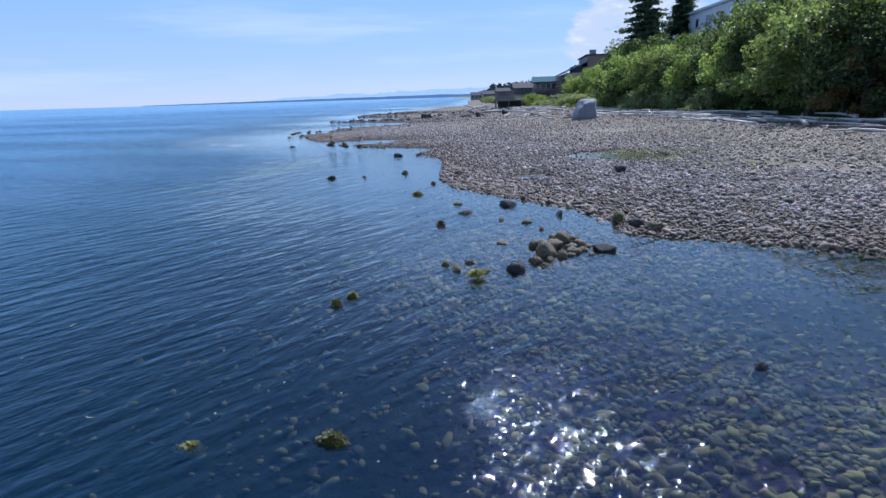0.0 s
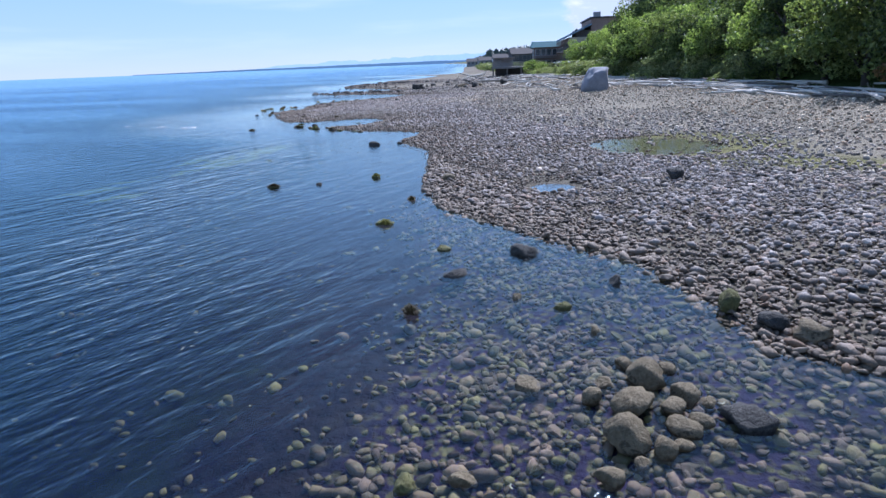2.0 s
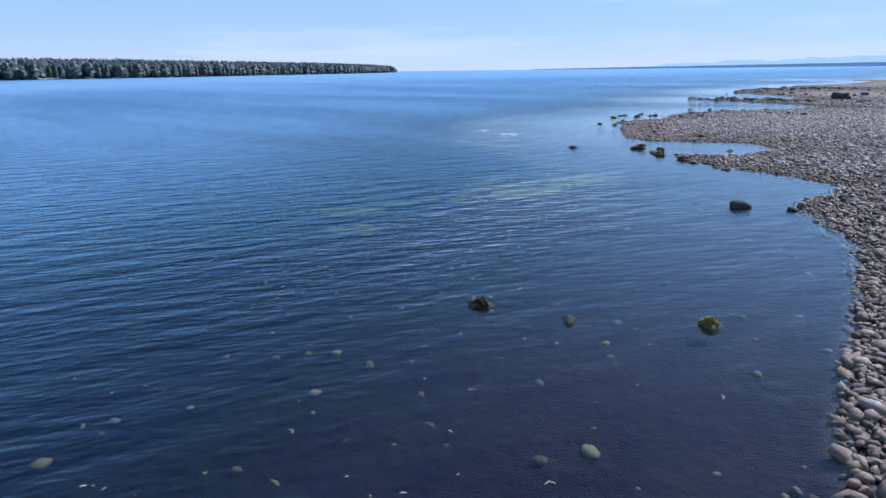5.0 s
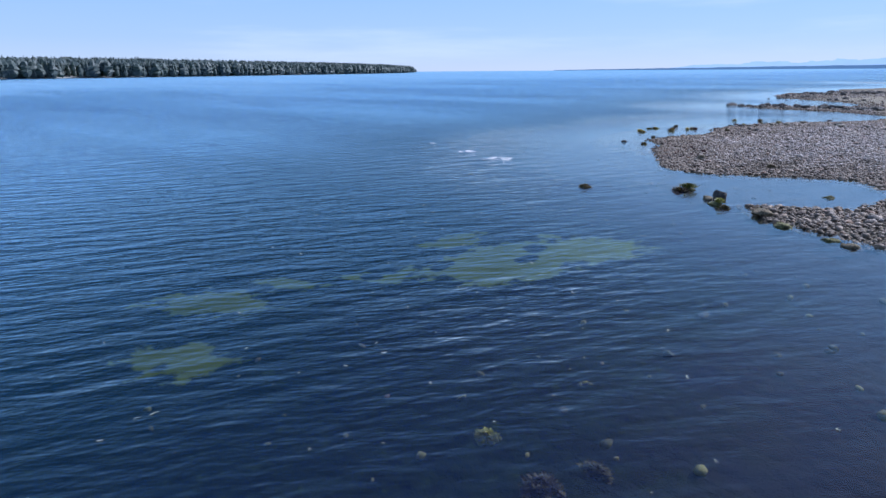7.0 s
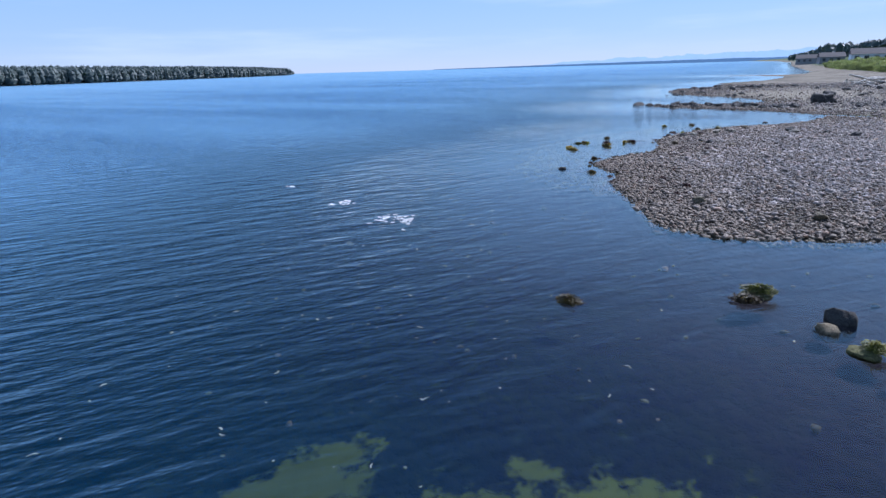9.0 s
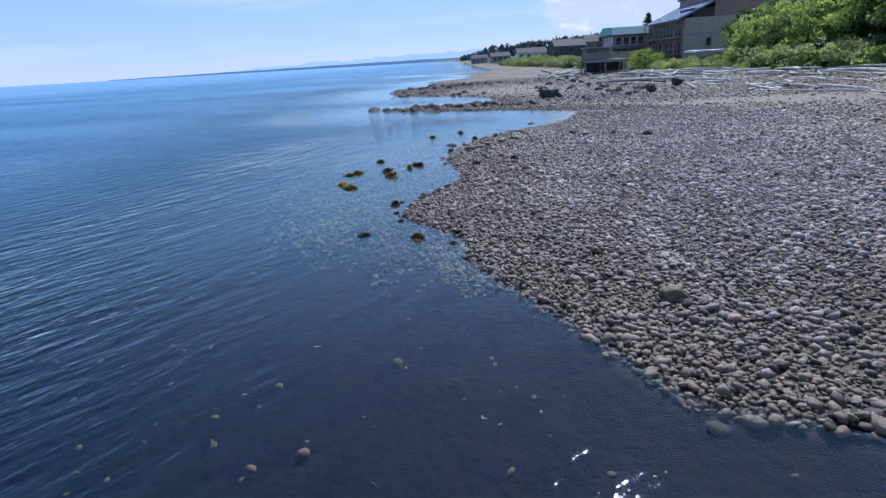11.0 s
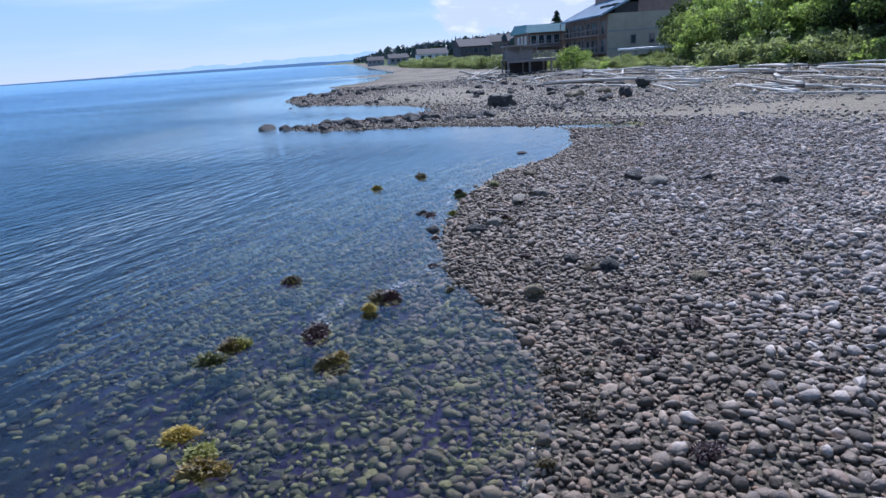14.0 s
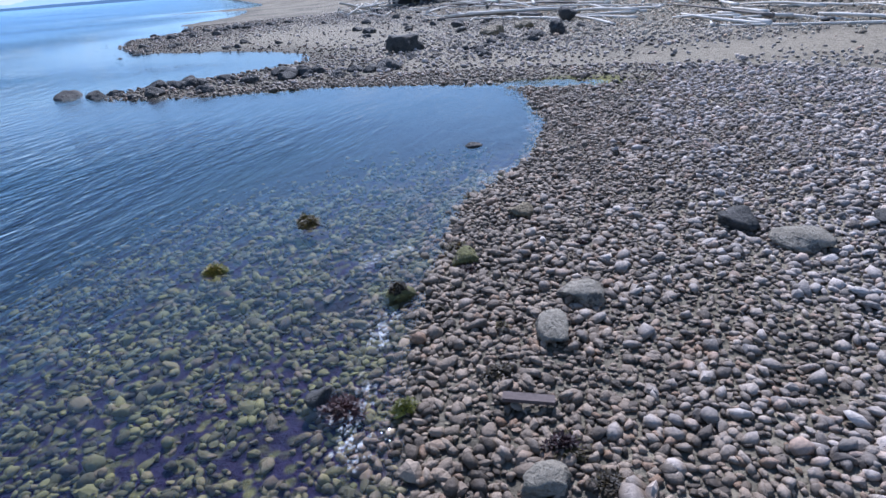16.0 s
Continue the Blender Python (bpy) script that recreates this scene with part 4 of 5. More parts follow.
def ridge(name, pts, tops, deep, mat, label, seed, rough=0.12):
    """A long low hill: front slope, crest and back slope."""
    r = np.random.RandomState(seed)
    pts, tops = np.array(pts, float), np.array(tops, float)
    seg = np.r_[0, np.cumsum(np.linalg.norm(np.diff(pts, axis=0), axis=1))]
    q = np.linspace(0, seg[-1], 160)
    x, y, h = np.interp(q, seg, pts[:, 0]), np.interp(q, seg, pts[:, 1]), np.interp(q, seg, tops)
    h = h * (1 + rough * np.convolve(r.normal(size=166), np.ones(7) / 2.6, "valid"))
    gx_, gy_ = np.gradient(x), np.gradient(y)
    ln = np.hypot(gx_, gy_)
    nx, ny = gy_ / ln, -gx_ / ln
    rows = [np.stack([x + nx * deep * o, y + ny * deep * o, np.where(h > 0, h * k, 0) - 1.0], 1) for o, k in ((0, 0), (0.1, 0.3), (0.3, 0.7), (0.5, 1.0), (0.8, 0.6), (1.0, 0))]
    n = len(q)
    faces = [(a * n + i, a * n + i + 1, (a + 1) * n + i + 1, (a + 1) * n + i) for a in range(5) for i in range(n - 1)]
    return tagged(new(name, mesh_from(name, np.concatenate(rows), faces, mat, True)), label, "land", kind="structure")


ISLE = [(-620, 60), (-610, 130), (-670, 330), (-850, 720), (-1100, 1100)]
ridge("island", ISLE[::-1], [3, 7, 7, 6, 5], 160, simple("island_shore", (0.16, 0.16, 0.14), (0.3, 0.29, 0.26), 0.05, 0.95), "low wooded island across the water", 5)
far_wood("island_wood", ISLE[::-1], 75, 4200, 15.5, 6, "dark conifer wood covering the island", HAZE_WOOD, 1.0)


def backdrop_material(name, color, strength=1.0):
    """Land so far off that the air's haze is painted on as glowing colour."""
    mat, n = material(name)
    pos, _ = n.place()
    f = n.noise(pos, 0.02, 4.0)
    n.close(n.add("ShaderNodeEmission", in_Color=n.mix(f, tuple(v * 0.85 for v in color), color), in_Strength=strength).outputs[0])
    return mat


ridge("far_headland", [(-2700, 4200), (-2000, 4300), (-1400, 4350), (-600, 4400), (100, 4450)], [5, 12, 16, 22, 26], 60, backdrop_material("headland_haze_glow", (0.10, 0.18, 0.30)), "low wooded headland in the haze", 7, 0.05)
ridge("mountains", [(-1900, 4500), (-1100, 4560), (-300, 4600), (700, 4600)], [20, 55, 62, 70], 60, backdrop_material("mountains_haze_glow", (0.36, 0.52, 0.72)), "pale blue mountains on the horizon", 9, 0.1)
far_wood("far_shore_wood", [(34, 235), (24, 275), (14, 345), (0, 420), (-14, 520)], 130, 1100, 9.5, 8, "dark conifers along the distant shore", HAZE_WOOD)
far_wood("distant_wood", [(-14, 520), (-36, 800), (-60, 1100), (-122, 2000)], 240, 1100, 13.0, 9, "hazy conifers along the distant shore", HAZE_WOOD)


# ---- buildings beyond the beach ----
WALL_GREY = simple("grey_siding", (0.20, 0.20, 0.205), (0.28, 0.28, 0.285), 1.0, 0.8)
WALL_TAN = simple("tan_block_wall", (0.30, 0.265, 0.20), (0.40, 0.355, 0.275), 0.8, 0.85)
WALL_BROWN = simple("brown_siding", (0.19, 0.125, 0.10), (0.29, 0.20, 0.165), 1.2, 0.8)
WALL_DARK = simple("dark_siding", (0.055, 0.052, 0.055), (0.10, 0.095, 0.098), 1.0, 0.85)
WALL_WHITE = simple("white_stucco", (0.62, 0.62, 0.63), (0.74, 0.74, 0.75), 0.7, 0.85)
ROOF_TEAL = simple("teal_metal_roof", (0.12, 0.25, 0.25), (0.17, 0.32, 0.31), 1.0, 0.8)
ROOF_BLUE = simple("blue_grey_roof", (0.13, 0.19, 0.25), (0.18, 0.25, 0.32), 1.0, 0.95)
ROOF_DARK = simple("dark_roof", (0.04, 0.036, 0.036), (0.07, 0.062, 0.062), 1.0, 0.9)
TRIM = simple("pale_trim", (0.5, 0.5, 0.5), (0.66, 0.66, 0.66), 2.0, 0.6)
TIMBER = simple("weathered_timber", (0.16, 0.14, 0.125), (0.30, 0.27, 0.25), 3.0, 0.85)
GLASS = simple("dark_window_glass", (0.03, 0.04, 0.05), (0.05, 0.06, 0.075), 0.5, 0.08)


def add_window(parent, axis, at, u, z, wide, tall, flip=1, trim=None):
    """A framed window on a wall across the axis 'x' or 'y' at the given place; flip: the way that it faces."""
    win = new("window")
    win.parent = parent
    trim = trim or TRIM
    def slab(name, u0, u1, z0, z1, out0, out1, mat):
        lo, hi = sorted((at + flip * out0, at + flip * out1))
        dims = (lo, hi, u0, u1, z0, z1) if axis == "x" else (u0, u1, lo, hi, z0, z1)
        return box_part(name, dims, mat, win)
    slab("pane", u - wide / 2, u + wide / 2, z, z + tall, 0.02, 0.05, GLASS)
    for side in (-1, 1):
        slab("frame", u + side * wide / 2 - 0.06, u + side * wide / 2 + 0.06, z - 0.06, z + tall + 0.06, 0.0, 0.12, trim)
    slab("sill", u - wide / 2 - 0.1, u + wide / 2 + 0.1, z - 0.16, z - 0.06, 0.0, 0.2, trim)
    slab("lintel", u - wide / 2 - 0.06, u + wide / 2 + 0.06, z + tall + 0.06, z + tall + 0.14, 0.0, 0.12, trim)
    return win


def lodge_wing():
    """The teal-roofed end of the lodge."""
    h = tagged(new("lodge_wing"), "brown two-storey lodge wing with a shallow teal metal roof", "building")
    box_part("wall", (6.5, 14.0, 192, 206, 0.5, 7.4), WALL_BROWN, h)
    bm = bmesh.new()
    pts = [(5.7, 190.6), (14.6, 190.6), (14.6, 207), (5.7, 207)]
    lo = [bm.verts.new((x, y, 7.4)) for x, y in pts]
    hi = [bm.verts.new((x, y, z)) for (x, y), z in zip([(6.3, 192.5), (14.2, 192.5), (14.2, 205), (6.3, 205)], (9.0, 9.0, 9.4, 9.4))]
    bm.faces.new(lo[::-1])
    bm.faces.new(hi)
    for i in range(4):
        bm.faces.new((lo[i], lo[(i + 1) % 4], hi[(i + 1) % 4], hi[i]))
    part("roof", bm, ROOF_TEAL, h)
    for u in (7.6, 9.2, 10.8, 12.4):
        add_window(h, "y", 192, u, 5.3, 1.25, 1.5, -1)
        add_window(h, "y", 192, u, 2.3, 1.25, 1.4, -1)
    for v in (194.5, 198, 201.5):
        add_window(h, "x", 6.5, v, 5.3, 1.4, 1.5, -1)
    box_part("balcony", (6.0, 14.0, 190.8, 192, 4.5, 4.75), TIMBER, h)
    for k in range(12):
        box_part("baluster", (6.1 + k * 0.7, 6.18 + k * 0.7, 190.85, 190.93, 4.75, 5.7), TIMBER, h)
    box_part("rail", (6.0, 14.0, 190.8, 190.98, 5.7, 5.8), TIMBER, h)


def lodge_hall():
    """The large hall with balconies on the sea side and a sloping metal roof."""
    h = tagged(new("lodge_hall"), "tan and brown three-storey lodge with balcony rows and blue-grey roofs", "building")
    x0, y0, y1 = 14.2, 167.0, 191.5
    box_part("wall", (x0, 30.0, y0, y1, 0.5, 9.0), WALL_TAN, h)
    box_part("side_cladding", (x0 - 0.08, x0, y0 + 0.3, y1, 0.5, 9.0), WALL_BROWN, h, "brown timber cladding")
    box_part("upper_wall", (19.5, 32.0, y0 + 0.5, 189, 9.0, 13.2), WALL_BROWN, h, "dark brown upper storey")
    bm = bmesh.new()
    prof = [(x0 - 1.5, 8.6), (19.5, 11.7), (19.5, 12.0), (x0 - 1.5, 8.9)]
    ends = [[bm.verts.new((x, y, z)) for x, z in prof] for y in (y0 - 0.8, 190)]
    bm.faces.new(ends[0])
    bm.faces.new(ends[1][::-1])
    for i in range(4):
        bm.faces.new((ends[0][i], ends[1][i], ends[1][(i + 1) % 4], ends[0][(i + 1) % 4]))
    part("roof", bm, ROOF_BLUE, h, "blue-grey sloping metal roof")
    for k in range(9):
        y = y0 - 0.4 + k * 2.8
        bm = bmesh.new()
        rib = [[bm.verts.new((x, yy, z)) for x, z in ((x0 - 1.5, 8.905), (19.5, 12.005), (19.5, 12.09), (x0 - 1.5, 8.99))] for yy in (y, y + 0.08)]
        bm.faces.new(rib[0])
        bm.faces.new(rib[1][::-1])
        for i in range(4):
            bm.faces.new((rib[0][i], rib[1][i], rib[1][(i + 1) % 4], rib[0][(i + 1) % 4]))
        part("roof_seam", bm, ROOF_BLUE, h)
    box_part("flat_roof", (19.1, 32.4, y0 + 0.1, 189.4, 13.2, 13.55), ROOF_DARK, h)
    box_part("chimney", (20.5, 22.1, 171, 172.6, 13.55, 14.9), WALL_GREY, h)
    for z in (2.6, 5.6):
        box_part("balcony", (x0 - 1.4, x0 - 0.08, y0 + 1, y1, z, z + 0.24), WALL_BROWN, h)
        box_part("rail", (x0 - 1.4, x0 - 1.3, y0 + 1, y1, z + 1.05, z + 1.17), TIMBER, h)
        for k in range(24):
            box_part("baluster", (x0 - 1.38, x0 - 1.32, y0 + 1 + k, y0 + 1.08 + k, z + 0.24, z + 1.05), TIMBER, h)
        for v in np.arange(y0 + 2, y1 - 1, 2.6):
            add_window(h, "x", x0 - 0.08, float(v), z + 0.35, 1.7, 1.9, -1, TIMBER)
    for v in np.arange(y0 + 1.2, y1, 3.8):
        box_part("post", (x0 - 1.3, x0 - 1.12, v, v + 0.18, 0.5, 8.65), WALL_BROWN, h)
    # the blind end wall, with its floor bands and pilasters
    for z in (3.3, 6.1):
        box_part("string_course", (x0 - 0.04, 30.0, y0 - 0.12, y0, z, z + 0.22), WALL_GREY, h)
    for x in (x0 + 0.1, 17.2, 20.2):
        box_part("pilaster", (x, x + 0.35, y0 - 0.1, y0 - 0.002, 0.5, 8.95), WALL_TAN, h)
    for x in (18.6, 21.8):
        add_window(h, "y", y0, x, 4.1, 0.9, 1.3, -1, TIMBER)
    box_part("dormer", (15.6, 19.5, y0 + 0.6, y0 + 8, 9.0, 10.6), ROOF_DARK, h, "dark glazed strip under the roof")


def carport():
    h = tagged(new("carport"), "flat white carport roof on posts beside the lodge", "shelter")
    box_part("roof", (9.2, 14.2, 143.5, 149.5, 3.15, 3.42), TRIM, h, bevel=0.03)
    for x in (9.5, 13.7):
        for y in (144, 149):
            box_part("post", (x, x + 0.16, y, y + 0.16, ground_at(x, y) - 0.1, 3.15), TIMBER, h)


def beach_deck():
    h = tagged(new("beach_deck"), "weathered timber deck on posts over the beach edge", "deck")
    z = 2.7
    for k in range(12):
        box_part("board", (-4.7, 2.9, 158.6 + k * 0.5, 159.07 + k * 0.5, z - 0.08, z), TIMBER, h)
    box_part("fascia", (-4.75, 2.95, 158.5, 158.62, z - 0.42, z), TIMBER, h)
    for x in (-4.6, -1.2, 2.2):
        for y in (158.9, 163.8):
            box_part("post", (x, x + 0.28, y, y + 0.28, ground_at(x, y) - 0.2, z - 0.08), TIMBER, h)
    for x in np.linspace(-4.65, 2.8, 11):
        box_part("baluster", (x, x + 0.07, 158.62, 158.70, z, z + 1.05), TIMBER, h)
    box_part("rail", (-4.75, 2.95, 158.58, 158.74, z + 1.05, z + 1.15), TIMBER, h)
    box_part("rail", (-4.75, 2.95, 158.62, 158.70, z + 0.5, z + 0.56), TIMBER, h)
    for k in range(3):
        box_part("rail_board", (-4.72, 2.92, 158.56, 158.6, z + 0.18 + k * 0.28, z + 0.36 + k * 0.28), TIMBER, h)
    for x in (-4.5, -2.2, 0.2):
        for y in (160.2, 163.2):
            box_part("shelter_post", (x, x + 0.18, y, y + 0.18, z, z + 1.95), TIMBER, h)
    box_part("shelter_roof", (-4.75, 0.7, 159.9, 163.7, z + 1.95, z + 2.15), TIMBER, h, "flat weathered roof over the deck")
    box_part("shelter_wall", (-4.4, 0.3, 163.22, 163.3, z, z + 1.95), WALL_GREY, h)
    box_part("back_wall", (-4.0, 2.9, 163.9, 164.1, 0.3, z - 0.1), ROOF_DARK, h)


def apartment_block():
    h = tagged(new("apartment_block"), "white stucco apartment block on top of the bank", "building")
    m = pose(31.5, 137, 0, 0, 0, -85)
    box_part("wall", (0, 60, 0, 14, 5, 17.2), WALL_WHITE, h)
    box_part("roof", (-0.4, 60.4, -0.4, 14.4, 17.2, 17.6), TRIM, h)
    for k in range(11):
        for z in (9.0, 11.8, 14.6):
            add_window(h, "y", 0, 2.6 + k * 5.2, z, 1.5 if k % 2 else 2.3, 1.4, -1)
    for z in (11.8, 14.6):
        for v in (4, 10):
            add_window(h, "x", 0, v, z, 1.4, 1.4, -1)
    h.matrix_world = m


for build in (lodge_wing, lodge_hall, carport, beach_deck, apartment_block):
    build()

# ---- rocks that stand out ----
BOULDER = simple("grey_granite", (0.17, 0.17, 0.185), (0.28, 0.28, 0.295), 2.2, 0.85, 0.05)
WEED_BROWN = leaf_material("brown_rockweed", (0.020, 0.014, 0.007), (0.050, 0.034, 0.013), (0.13, 0.10, 0.03))
WEED_GREEN = leaf_material("green_seaweed", (0.045, 0.047, 0.011), (0.135, 0.135, 0.029), (0.29, 0.28, 0.07))
WEED_RED = leaf_material("red_seaweed", (0.018, 0.007, 0.008), (0.042, 0.015, 0.016), (0.075, 0.030, 0.027))

rock("boulder", 9.4, 80.5, 3.9, 3.0, 3.75, BOULDER, 17, "big grey glacial boulder on the upper beach", turn=8, sink=0.22, cuts=3,
     flats=(((-0.85, -0.15, 0.5), 0.52), ((0.1, -0.1, 1), 0.74), ((1, -0.1, 0.08), 0.62), ((0.1, -1, 0.25), 0.6)))
rock("boulder", -15.2, 108.3, 2.5, 1.9, 1.45, DARK_ROCK, 12, "dark block-shaped boulder on the gravel", turn=5, sink=0.22, cuts=3,
     flats=(((0.05, 0, 1), 0.55), ((-1, 0, 0.1), 0.66), ((1, 0.1, 0.15), 0.66), ((0, -1, 0.1), 0.6)))
CLUSTER = "rocks standing out of the shallows"
for i, (x, y, size, tall) in enumerate([(1.55, 16.5, 0.52, 0.40), (1.27, 15.85, 0.55, 0.36), (1.07, 15.15, 0.52, 0.46), (1.95, 16.15, 0.4, 0.26), (1.75, 15.45, 0.42, 0.22), (1.45, 15.05, 0.34, 0.26),
                                        (0.8, 16.0, 0.28, 0.28), (0.78, 14.5, 0.30, 0.24), (1.75, 15.85, 0.36, 0.2), (2.0, 15.6, 0.3, 0.18), (1.35, 16.9, 0.32, 0.2), (1.9, 16.8, 0.28, 0.18), (1.65, 15.1, 0.26, 0.16),
                                        (1.15, 14.8, 0.2, 0.14), (2.2, 16.0, 0.24, 0.15), (1.0, 16.4, 0.26, 0.16), (2.15, 15.2, 0.22, 0.14)]):
    rock("rock", x, y, size, size * 0.85, tall, ROCK, 200 + i, "rounded grey-brown rock in a pile in the shallows", CLUSTER, z=-0.06, cuts=2, sink=0.2)
ROCKS_IN_SHALLOWS = [
    (2.5, 15.6, 0.62, 0.42, DARK_ROCK, "angular dark rock standing out of the shallows"), (0.36, 13.9, 0.46, 0.40, DARK_ROCK, "dark rock with an algae rim in the shallows"),
    (-1.0, 13.8, 0.42, 0.42, ROCK, "round grey rock standing out of the shallows"), (-0.7, 14.4, 0.32, 0.2, ROCK, "small wet rock in the shallows"), (-1.3, 14.3, 0.34, 0.18, MOSSY_ROCK, "low weedy rock in the shallows"),
    (-0.35, 13.7, 0.32, 0.14, MOSSY_ROCK, "yellow-green rock just under the surface"), (-1.36, 20.6, 0.62, 0.36, DARK_ROCK, "dark wet rock standing out of the shallows"), (1.75, 20.1, 0.34, 0.42, DARK_ROCK, "small pointed dark rock in the shallows"),
    (3.35, 18.9, 0.5, 0.46, MOSSY_ROCK, "yellow-green rock at the waterline"), (3.75, 18.1, 0.5, 0.36, DARK_ROCK, "dark rock at the waterline"), (4.2, 17.8, 0.7, 0.4, ROCK, "grey rock at the waterline"),
    (0.1, 22.0, 0.85, 0.5, DARK_ROCK, "dark barnacled rock at the waterline"), (-1.7, 22.2, 0.36, 0.26, MOSSY_ROCK, "yellowish round rock in the shallows"), (-0.02, 16.3, 0.5, 0.16, ROCK, "flat rock awash in the shallows"),]
ROCKS_OFF_SHORE = [
    (0.67, 18.9, 0.34, 0.2, MOSSY_ROCK, "small weedy rock in the shallows"), (1.1, 18.0, 0.3, 0.2, ROCK, "small rock in the shallows"), (-0.1, 19.3, 0.28, 0.16, ROCK, "small rock in the shallows"), (-2.4, 30.4, 0.6, 0.3, ROCK, "long grey rock among the cobbles"),
    (-8.7, 29.6, 0.5, 0.16, MOSSY_ROCK, "weed-covered rock just breaking the surface"), (-7.15, 30.0, 0.34, 0.2, DARK_ROCK, "small dark rock breaking the surface"), (-5.3, 31.3, 0.42, 0.22, MOSSY_ROCK, "weedy rock breaking the surface"),
    (-7.5, 40.7, 0.7, 0.5, DARK_ROCK, "dark rock standing out of the water"), (-6.2, 41.2, 0.4, 0.25, DARK_ROCK, "dark rock standing out of the water"), (-14.22, 51.4, 0.58, 0.66, DARK_ROCK, "dark boulder standing out of the water"), (-14.4, 50.85, 0.42, 0.32, ROCK, "flat grey stone against the dark boulder"),
    (-15.5, 51.9, 0.6, 0.22, MOSSY_ROCK, "weed-covered rock breaking the surface"), (-13.9, 50.2, 0.5, 0.2, MOSSY_ROCK, "green rock breaking the surface"), (-12.4, 49.5, 0.6, 0.3, ROCK, "rock at the tip of the cobble spit"),
    (-11.6, 48.7, 0.55, 0.25, MOSSY_ROCK, "weedy rock beside the cobble spit"), (-10.4, 47.9, 0.45, 0.2, MOSSY_ROCK, "weedy rock beside the cobble spit"), (-9.9, 47.6, 0.5, 0.22, ROCK, "wet rock beside the cobble spit"), (-11.6, 53.6, 0.4, 0.2, MOSSY_ROCK, "weedy rock in the inlet"),]
ROCKS_ON_BEACH = [
    (-23.9, 63.9, 0.4, 0.22, DARK_ROCK, "dark rock off the spit"), (-17.7, 59.3, 0.6, 0.26, ROCK, "large pale stone among the cobbles"), (-14.6, 58.5, 0.5, 0.28, ROCK, "brownish rock among the cobbles"),
    (-13.3, 79.0, 0.55, 0.32, DARK_ROCK, "dark rock on the cobble beach"), (-20.18, 79.5, 0.62, 0.30, PALE_ROCK, "smooth pale boulder with dark lichen spots"), (-19.5, 80.1, 0.74, 0.27, PALE_ROCK, "grey boulder with dark spots among the cobbles"),
    (-16.5, 81.0, 0.66, 0.42, DARK_ROCK, "dark angular boulder among the cobbles"), (-16.2, 80.15, 0.85, 0.28, PALE_ROCK, "pale worn boulder among the cobbles"), (-14.7, 80.2, 0.45, 0.28, DARK_ROCK, "dark rock on the cobble beach"), (-19.8, 74.1, 0.42, 0.26, DARK_ROCK, "dark rock among the cobbles"),
    (-20.3, 74.6, 0.36, 0.24, DARK_ROCK, "dark rock among the cobbles"), (-21.3, 73.3, 0.4, 0.28, ROCK, "brownish stone near the waterline"), (-18.6, 73.2, 0.36, 0.22, ROCK, "pale rounded boulder among the cobbles"), (-24.0, 73.5, 0.36, 0.26, MOSSY_ROCK, "weedy round rock in the shallows"),
    (-22.6, 77.8, 0.42, 0.22, DARK_ROCK, "dark weedy rock at the waterline"), (-21.7, 77.2, 0.5, 0.26, DARK_ROCK, "dark weedy rock at the waterline"), (-22.8, 79.5, 0.4, 0.2, DARK_ROCK, "dark rock at the waterline"), (-21.6, 81.2, 0.5, 0.28, MOSSY_ROCK, "weedy rock at the waterline"),]
ROCKS_BEYOND = [
    (-20.5, 81.7, 0.5, 0.3, MOSSY_ROCK, "weedy brown rock at the waterline"), (-19.1, 83.0, 0.5, 0.3, ROCK, "grey rock at the waterline"), (-21.2, 77.6, 0.42, 0.24, PALE_ROCK, "pale split stone at the water's edge"), (-18.3, 87.7, 0.4, 0.2, DARK_ROCK, "dark rock in the little bay"),
    (-31.4, 105.2, 1.7, 0.75, DARK_ROCK, "dark boulder at the end of the rock spit"), (-30.3, 104.8, 1.0, 0.6, DARK_ROCK, "dark boulder on the rock spit"), (-5.9, 108.2, 1.5, 1.1, DARK_ROCK, "dark boulder below the driftwood"), (-7.5, 107.6, 1.0, 0.6, DARK_ROCK, "dark rock below the driftwood"),
    (-1.4, 116, 1.6, 1.2, DARK_ROCK, "dark boulder below the driftwood"), (-8.5, 112, 2.0, 0.7, ROCK, "long flat rock on the upper beach"), (-5.5, 114, 1.6, 0.6, ROCK, "flat rock on the upper beach"), (5.2, 29.6, 0.75, 0.45, DARK_ROCK, "dark rock beside the tide pool"),
    (3.72, 9.15, 0.26, 0.42, DARK_ROCK, "dark rock just standing out of the glittering shallows")]
for i, (x, y, wide, tall, mat, text) in enumerate(ROCKS_IN_SHALLOWS + ROCKS_OFF_SHORE + ROCKS_ON_BEACH + ROCKS_BEYOND):
    r_ = np.random.RandomState(400 + i)
    here = ground_at(x, y)
    if here < 0:
        here = max(here, 0.03 - tall * 0.5)
    rock("rock", x, y, wide, wide * r_.uniform(0.65, 0.9), tall, mat, 400 + i, text, "", z=here, cuts=6, sink=0.22)
